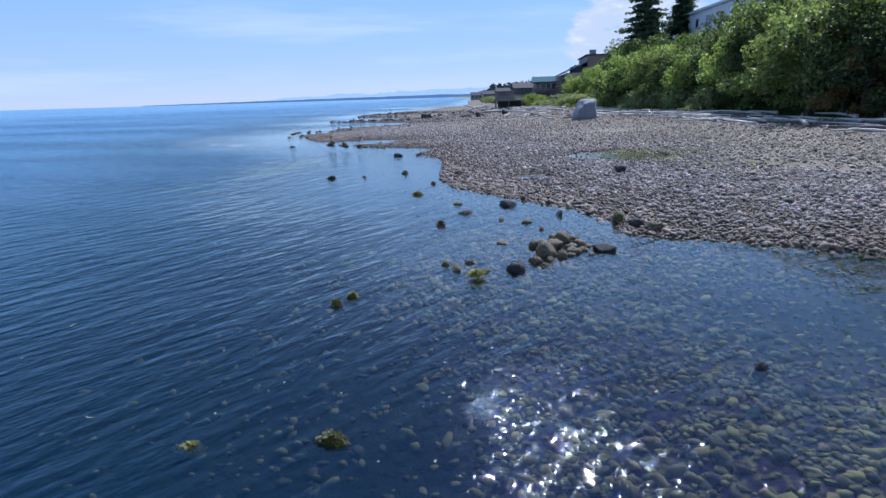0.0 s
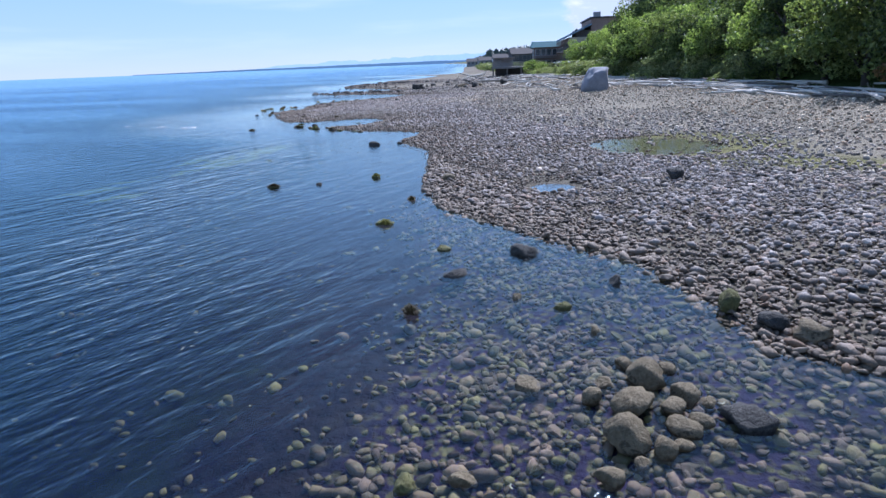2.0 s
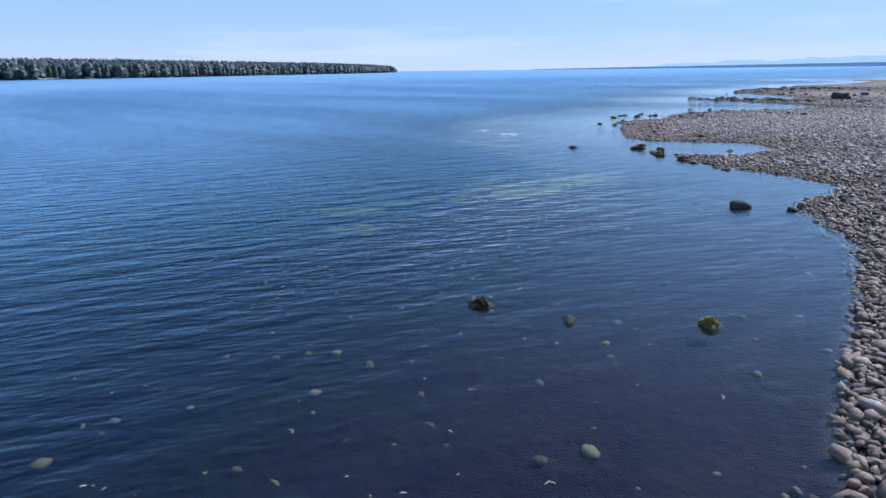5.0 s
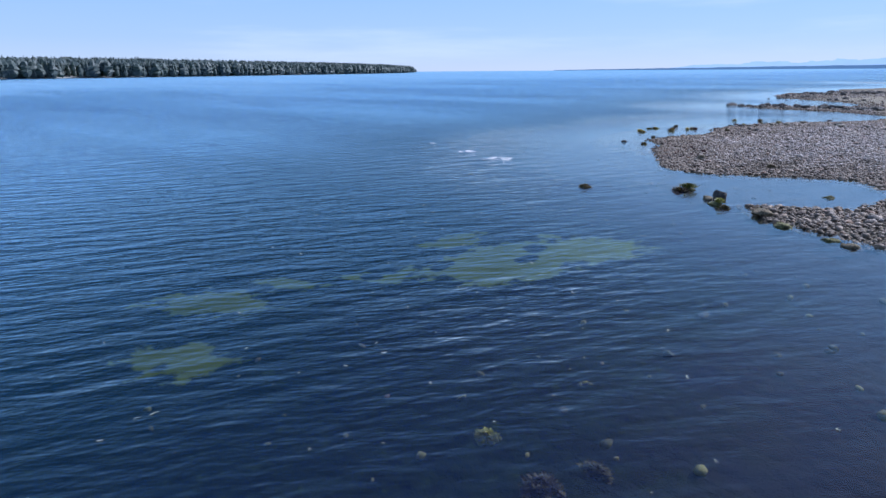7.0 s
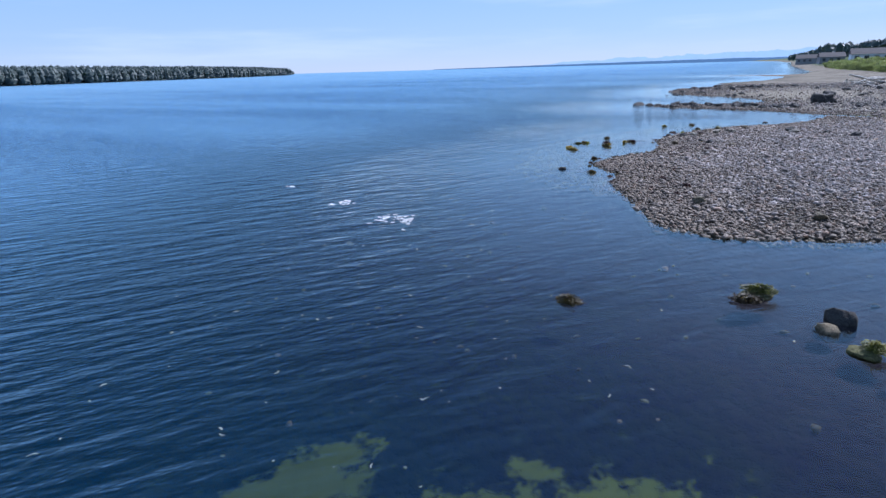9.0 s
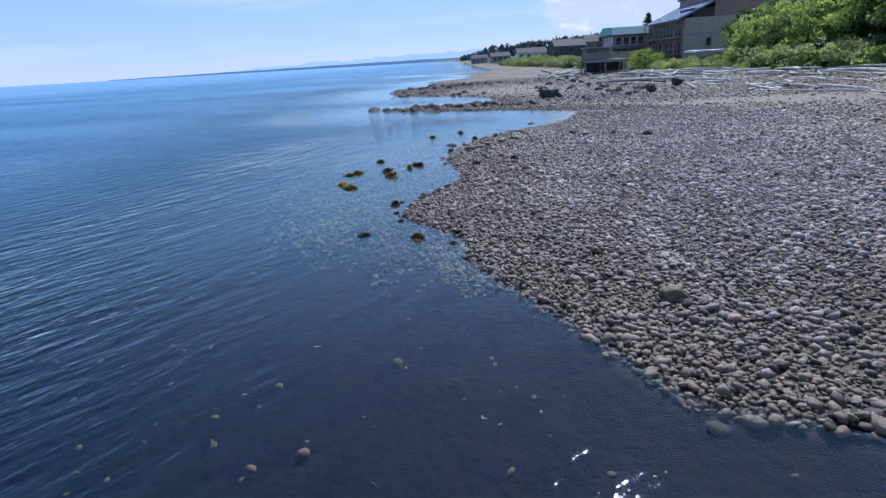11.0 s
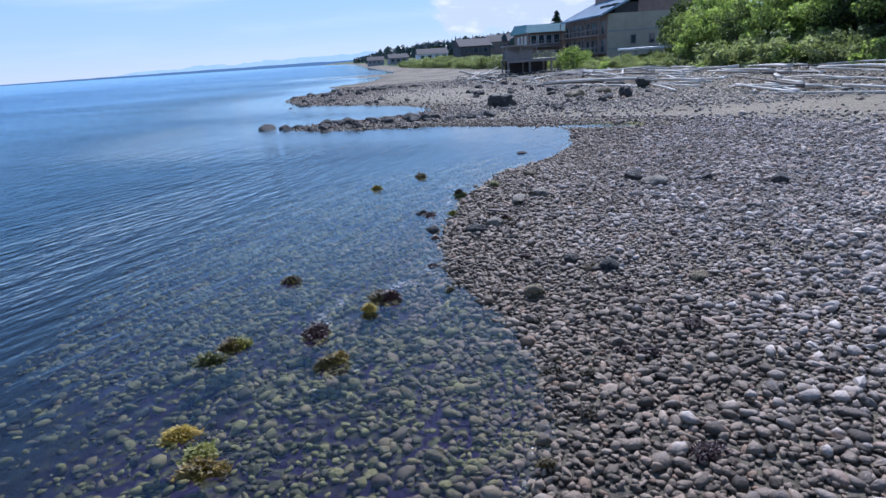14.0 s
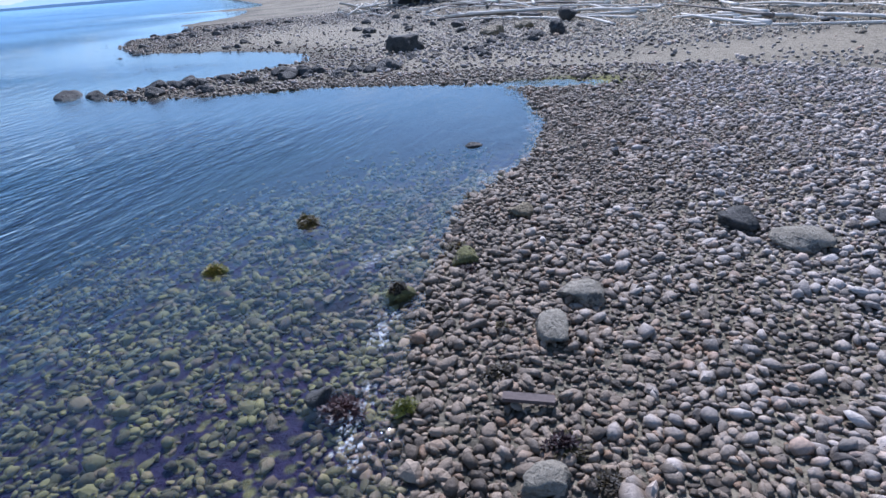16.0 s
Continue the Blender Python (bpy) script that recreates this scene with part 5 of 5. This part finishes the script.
# stones of the rock spits and the far beach
r_ = np.random.RandomState(91)
far_rocks = [rock("rock", 0, 0, 1.0, 0.8, 0.6, DARK_ROCK, 90 + k, "dark weathered rock on the far beach", "rocks on the far beach", z=0, cuts=7, sink=0.2) for k in range(4)]
spots_ = []
for (xa, ya), (xb, yb), n_, sp, lo, hi in (
        ((-29.5, 104), (-18, 102.5), 46, 1.0, 0.35, 1.1), ((-14, 104), (-3, 110), 34, 1.6, 0.3, 0.9), ((-35, 140), (-24, 152), 30, 3.0, 0.5, 1.3), ((-26, 150), (-20, 153), 14, 1.0, 0.5, 1.3), ((-34, 128), (-24, 122), 22, 2.0, 0.35, 1.1),
        ((-10, 120), (-2, 150), 40, 4.0, 0.4, 1.3), ((-7, 155.5), (3.5, 157.5), 26, 1.0, 0.5, 1.3), ((0.5, 39), (5, 42), 12, 1.2, 0.25, 0.5), ((-10, 62), (6, 100), 16, 7.0, 0.25, 0.45), ((2, 101), (9, 95), 14, 2.0, 0.3, 0.7)):
    for _ in range(n_):
        t_ = r_.uniform()
        spots_.append((xa + (xb - xa) * t_ + r_.normal(0, sp), ya + (yb - ya) * t_ + r_.normal(0, sp), r_.uniform(0, 360), r_.uniform(lo, hi)))
for k, ob in enumerate(far_rocks):
    plant(ob, [s for s in spots_[k::4]])


# ---- driftwood along the top of the beach ----
def driftwood():
    r = np.random.RandomState(61)
    for i in range(272):
        y = r.uniform(38, 72) if i < 60 else r.uniform(72, 150)
        off = -14.5 * r.uniform(0, 1) ** 1.3 if y > 85 else r.uniform(-6.5, 0.2)
        x = foot_at(y) + off
        along = math.degrees(math.atan2(6.0, foot_at(y + 3) - foot_at(y - 3)))
        dark = r.uniform() < 0.16
        length = r.uniform(2.5, 9.0) if r.uniform() < 0.7 else r.uniform(8, 12)
        log("driftwood_log", x, y, length, r.uniform(0.05, 0.125) * (1.25 if length > 8 else 1.0), along + r.normal(0, 22), DRIFT_DARK if dark else DRIFT, 600 + i,
            "dark water-soaked log lying on the upper beach" if dark else "bleached grey driftwood log lying on the upper beach", z=ground_at(x, y) + (r.uniform(0, 0.3) if r.uniform() < 0.35 else 0.0), tilt=r.normal(0, 1.5))
    # a tangle beside the deck
    for i in range(26):
        x, y = r.normal(-8.5, 2.2), r.normal(160, 3.0)
        log("driftwood_log", x, y, r.uniform(2.5, 6), r.uniform(0.08, 0.17), r.uniform(0, 180), DRIFT, 800 + i, "bleached log in the tangle beside the deck", tilt=r.normal(0, 14), z=ground_at(x, y) + r.uniform(0, 0.9))


driftwood()


# ---- weed, foam and floating bits ----
def weed_clump(x, y, wide, mat, seed, label, z=0.0, tall=0.11, blades=340):
    """A ragged mat of weed, thick in the middle, with many small fronds standing off it."""
    r = np.random.RandomState(seed)
    squash, phase = r.uniform(0.55, 0.9), r.uniform(0, 6.283, 3)
    def edge(a):
        return wide * 0.5 * (0.72 + 0.16 * np.sin(2 * a + phase[0]) + 0.13 * np.sin(5 * a + phase[1]) + 0.10 * np.sin(9 * a + phase[2]))
    rings, k = 6, 36
    verts = [(0, 0, tall)]
    for i in range(1, rings + 1):
        for a in np.arange(k) * 6.283 / k:
            q = edge(a) * i / rings * r.uniform(0.9, 1.08)
            verts.append((q * math.cos(a), q * math.sin(a) * squash, tall * (1 - (i / rings) ** 2) * r.uniform(0.45, 1.1) - 0.012 * i / rings))
    faces = [(0, 1 + j, 1 + (j + 1) % k) for j in range(k)]
    for i in range(rings - 1):
        for j in range(k):
            a, b = 1 + i * k + j, 1 + i * k + (j + 1) % k
            faces += [(a, a + k, b + k), (a, b + k, b)]
    ob = new("seaweed", mesh_from("seaweed", verts, faces, mat))
    a = r.uniform(0, 6.283, blades)
    q = np.sqrt(r.uniform(0, 1, blades))
    c = np.stack([q * edge(a) * np.cos(a), q * edge(a) * np.sin(a) * squash, tall * (1 - q * q) * r.uniform(0.7, 1.05, blades)], 1)
    w, ln = a + r.normal(0, 0.9, blades), r.uniform(0.025, 0.075, blades) * min(1.0, wide * 2)
    way = np.stack([np.cos(w), np.sin(w), r.normal(0.25, 0.35, blades)], 1)
    side = np.stack([-np.sin(w), np.cos(w), r.normal(0, 0.3, blades)], 1) * (ln * 0.24)[:, None]
    quad = np.stack([c - side * 0.4, c + way * (ln * 0.5)[:, None] - side, c + way * ln[:, None], c + way * (ln * 0.5)[:, None] + side], 1).reshape(-1, 3)
    fronds = tagged(new("fronds", mesh_from("fronds", quad, np.arange(blades * 4).reshape(-1, 4), mat)), kind="stuff")
    fronds.parent = ob
    ob.matrix_world = pose(x, y, z)
    return tagged(ob, label, "seaweed")


WEED_GOLD = leaf_material("golden_rockweed", (0.06, 0.038, 0.010), (0.24, 0.165, 0.030), (0.50, 0.37, 0.07))
GOLD = "golden brown rockweed clump standing out of the shallows"
BROWN, GREEN, RED = "clump of brown rockweed at the surface", "yellow-green seaweed clump at the surface", "dark red seaweed among the stones"
WEED_NORTH = [
    (-25.6, 69.75, 0.62, WEED_GOLD, GOLD, 0.0), (-26.03, 70.4, 0.45, WEED_GOLD, GOLD, 0.0), (-25.98, 72.5, 0.4, WEED_GOLD, GOLD, 0.0), (-24.35, 71.75, 0.36, WEED_GOLD, GOLD, 0.05), (-24.0, 73.35, 0.32, WEED_GOLD, GOLD, 0.04), (-23.67, 73.85, 0.5, WEED_RED, RED, 0.02),
    (-24.78, 72.7, 0.6, WEED_RED, RED, 0.03), (-24.5, 71.7, 0.42, WEED_BROWN, BROWN, 0.02), (-24.02, 83.0, 0.4, WEED_GOLD, GOLD, 0.0), (-22.55, 84.5, 0.4, WEED_BROWN, BROWN, 0.0), (-25.9, 72.6, 0.6, WEED_GREEN, GREEN, -0.02), (-26.2, 72.2, 0.6, WEED_GREEN, GREEN, -0.03),
    (-25.5, 75.1, 0.45, WEED_BROWN, BROWN, 0.0), (-23.85, 73.9, 0.5, WEED_BROWN, BROWN, 0.0), (-26.0, 72.6, 0.45, WEED_BROWN, BROWN, 0.0), (-25.7, 70.0, 0.45, WEED_GREEN, GREEN, 0.0), (-23.6, 67.1, 0.4, WEED_BROWN, BROWN, 0.0),
    (-22.5, 63.5, 0.45, WEED_BROWN, BROWN, 0.0), (-10.6, 35.9, 0.55, WEED_BROWN, BROWN, -0.18), (-10.3, 36.5, 0.4, WEED_BROWN, BROWN, -0.18), (-11.5, 36.1, 0.35, WEED_GREEN, GREEN, -0.1), (-18.4, 50.1, 0.55, WEED_BROWN, BROWN, 0.0),
    (-15.45, 51.95, 0.7, WEED_GREEN, GREEN, 0.12), (-3.55, 24.4, 0.5, WEED_GREEN, GREEN, 0.02), (-3.3, 27.4, 0.35, WEED_BROWN, BROWN, 0.0), (-1.9, 18.6, 0.4, WEED_BROWN, BROWN, 0.02), (-22.5, 84.3, 0.45, WEED_BROWN, BROWN, 0.0),]
WEED_SOUTH = [
    (-24.0, 83.0, 0.4, WEED_GREEN, GREEN, 0.0), (-22.6, 79.2, 0.6, WEED_RED, RED, -0.05), (-22.05, 78.9, 0.3, WEED_GREEN, GREEN, 0.05), (-19.6, 62.8, 0.42, WEED_RED, RED, 0.06), (-18.6, 61.7, 0.46, WEED_RED, RED, 0.07), (-20.9, 77.9, 0.36, WEED_RED, RED, 0.08),
    (-1.75, 6.9, 0.4, WEED_GREEN, GREEN, 0.0), (-3.06, 11.45, 0.34, WEED_GREEN, GREEN, 0.0), (-2.86, 11.86, 0.3, WEED_GREEN, GREEN, 0.0), (-3.36, 6.7, 0.4, WEED_GREEN, GREEN, -0.08), (-8.7, 29.6, 0.5, WEED_BROWN, BROWN, 0.02), (-5.3, 31.3, 0.36, WEED_GREEN, GREEN, 0.04),
    (-13.8, 50.2, 0.4, WEED_GREEN, GREEN, 0.1), (-13.5, 49.8, 0.35, WEED_BROWN, BROWN, 0.0), (-15.6, 51.6, 0.6, WEED_BROWN, BROWN, 0.02), (-0.5, 13.25, 0.5, WEED_GREEN, GREEN, 0.06), (-21.6, 81.2, 0.36, WEED_BROWN, BROWN, 0.07), (-20.5, 81.7, 0.38, WEED_BROWN, BROWN, 0.1), (-21.7, 77.2, 0.36, WEED_BROWN, BROWN, 0.06)]
for i, (x, y, wide, mat, text, z) in enumerate(WEED_NORTH + WEED_SOUTH):
    weed_clump(x, y, wide, mat, 900 + i, text, z)

def shore_weed():
    """Wrack and red algae caught between the stones of the north shore."""
    r = np.random.RandomState(57)
    n = 0
    while n < 46:
        x, y = r.uniform(-24, -17), r.uniform(60, 86)
        d = shore_distance(np.array([x]), np.array([y]))[0]
        if -0.8 < d < 2.4:
            red = r.uniform() < 0.5
            weed_clump(x, y, r.uniform(0.18, 0.42), WEED_RED if red else WEED_BROWN, 1000 + n, "dark red algae caught between the wet stones" if red else "brown wrack caught between the wet stones", max(ground_at(x, y), -0.05) + 0.05, 0.04, 160)
            n += 1


shore_weed()
FOAM = simple("sea_foam", (0.62, 0.62, 0.60), (0.82, 0.82, 0.80), 6.0, 0.9, 0.01)
def thin_foam():
    """Froth so thin that the water shows through."""
    mat, n = material("thin_foam")
    pos, _ = n.place()
    white = n.add("ShaderNodeBsdfDiffuse", in_Color=(0.75, 0.76, 0.76)).outputs[0]
    n.close(n.add("ShaderNodeMixShader", in_0=n.math("MULTIPLY", n.band(n.noise(pos, 30.0, 3.0), 0.4, 0.62), 0.24), in_1=n.add("ShaderNodeBsdfTransparent").outputs[0], in_2=white).outputs[0])
    return mat


FOAM_THIN = thin_foam()
FLECK = simple("pale_eelgrass", (0.18, 0.19, 0.10), (0.40, 0.40, 0.30), 4.0, 0.7)


def foam_patch(x, y, wide, deep, turn, count, seed, label, size=0.07, mat=FOAM):
    """Flat scraps of froth lying together on the water."""
    r = np.random.RandomState(seed)
    verts, faces = [], []
    arm = r.uniform(-1, 1, count)
    px, py = arm * wide / 2, (1 - arm**2) * deep * 0.4 + r.normal(0, deep * 0.22, count)
    for cx, cy in zip(px, py):
        s, s0, k = size * r.uniform(0.3, 1.1), len(verts), 7
        verts.append((cx, cy, 0.018))
        for j in range(k):
            a = 6.283 * j / k
            q = s * r.uniform(0.45, 1.0)
            verts.append((cx + q * math.cos(a) * 1.3, cy + q * math.sin(a) * 0.7, 0.005))
        faces += [(s0, s0 + 1 + j, s0 + 1 + (j + 1) % k) for j in range(k)]
    ob = new("foam", mesh_from("foam", verts, faces, mat, True))
    ob.matrix_world = pose(x, y, 0.004, 0, 0, turn)
    return tagged(ob, label, "foam", kind="stuff")


foam_patch(-24.95, 53.3, 1.2, 1.5, 20, 60, 71, "ragged patch of white foam afloat")
foam_patch(-27.85, 54.5, 0.8, 0.9, 25, 30, 72, "small patch of white foam afloat")
foam_patch(-31.8, 56.0, 0.55, 0.3, 10, 12, 73, "scrap of white foam afloat")
for k, (x, y, ln, turn) in enumerate([(-22.75, 75.3, 1.0, 80), (-22.45, 78.9, 1.2, 75), (-24.55, 73.5, 1.1, 72), (-23.4, 74.3, 0.6, 30), (-21.5, 82.4, 0.9, 20), (-21.9, 80.4, 0.8, 70), (-18.6, 85.3, 1.2, 35), (-16.3, 88.6, 1.2, 55), (-21.6, 71.6, 0.8, 60)]):
    foam_patch(x, y, ln, 0.35, turn, 90, 80 + k, "thin streak of foam where ripples meet the stones", 0.05, FOAM_THIN)


def floating_bits():
    """Scraps of eelgrass and small white flecks adrift near the shore."""
    r = np.random.RandomState(55)
    verts, faces = [], []
    for _ in range(620):
        i = r.randint(len(LINE) - 1)
        t = r.uniform()
        c = LINE[i] * (1 - t) + LINE[i + 1] * t + (r.normal(-1.5, 3.2), r.normal(0, 2.5))
        if shore_distance(np.array([c[0]]), np.array([c[1]]))[0] > -0.8:
            continue
        a, ln, w = r.uniform(0, 6.283), (r.uniform(0.04, 0.13) if r.uniform() < 0.3 else r.uniform(0.015, 0.045)), r.uniform(0.005, 0.011)
        d, s = np.array((math.cos(a), math.sin(a))) * ln / 2, np.array((-math.sin(a), math.cos(a))) * w
        bow = s * r.normal(0, 3)
        s0 = len(verts)
        for p in (c - d - s, c + bow - s, c + d - s, c + d + s, c + bow + s, c - d + s):
            verts.append((p[0], p[1], 0.012))
        faces += [(s0, s0 + 1, s0 + 4, s0 + 5), (s0 + 1, s0 + 2, s0 + 3, s0 + 4)]
    tagged(new("floating_eelgrass", mesh_from("floating_eelgrass", verts, faces, FLECK)), "pale scraps of eelgrass drifting on the surface", "seaweed", kind="stuff")


floating_bits()
box_ = tagged(new("driftwood_board"), "worn reddish board lying among the cobbles", "board")
part("board", box(bmesh.new(), -0.24, 0.24, -0.05, 0.05, 0, 0.04), simple("red_wood", (0.05, 0.035, 0.03), (0.11, 0.08, 0.07), 3, 0.85), box_)
box_.matrix_world = pose(-20.95, 78.5, ground_at(-20.95, 78.5) + 0.1, 4, 3, -25)


# ---- houses on the far shore ----
def far_house(x, y, wide, deep, tall, turn, wall, roof, label):
    h = tagged(new("house"), label, "house", "houses on the far shore")
    box_part("wall", (-wide / 2, wide / 2, -deep / 2, deep / 2, 0, tall), wall, h)
    bm = bmesh.new()
    vs = [bm.verts.new(p) for p in ((-wide / 2 - 0.5, -deep / 2 - 0.5, tall), (wide / 2 + 0.5, -deep / 2 - 0.5, tall), (wide / 2 + 0.5, deep / 2 + 0.5, tall), (-wide / 2 - 0.5, deep / 2 + 0.5, tall), (-wide / 2 - 0.3, 0, tall + deep * 0.28), (wide / 2 + 0.3, 0, tall + deep * 0.28))]
    for q in ((3, 2, 1, 0), (0, 1, 5, 4), (2, 3, 4, 5), (1, 2, 5), (3, 0, 4)):
        bm.faces.new([vs[i] for i in q])
    part("roof", bm, roof, h)
    for u in np.arange(-wide / 2 + 1.8, wide / 2 - 1, 3.2):
        add_window(h, "y", -deep / 2, float(u), tall - 2.0, 1.5, 1.3, -1, TIMBER)
    h.matrix_world = pose(x, y, ground_at(x, y) - 0.2, 0, 0, turn)


for x, y, wide, deep, tall, turn, wall, roof, text in (
        (-3, 335, 13, 8, 2.4, 6, WALL_WHITE, ROOF_DARK, "long low white building on the far shore"), (4.5, 262, 10, 8, 4.2, 10, WALL_DARK, ROOF_DARK, "dark two-storey house on the far shore"),
        (22, 300, 12, 9, 4.5, -8, WALL_BROWN, ROOF_DARK, "brown house among the far trees"), (-16, 420, 11, 8, 3.6, 10, WALL_GREY, ROOF_DARK, "grey house on the far shore"),
        (50, 330, 13, 9, 4.5, 12, WALL_GREY, ROOF_DARK, "grey house on the wooded slope"), (-30, 520, 12, 9, 4, 0, WALL_GREY, ROOF_DARK, "small grey house on the far shore")):
    far_house(x, y, wide, deep, tall, turn, wall, roof, text)

# pieces of the beach that can be told apart
loose_cobbles()
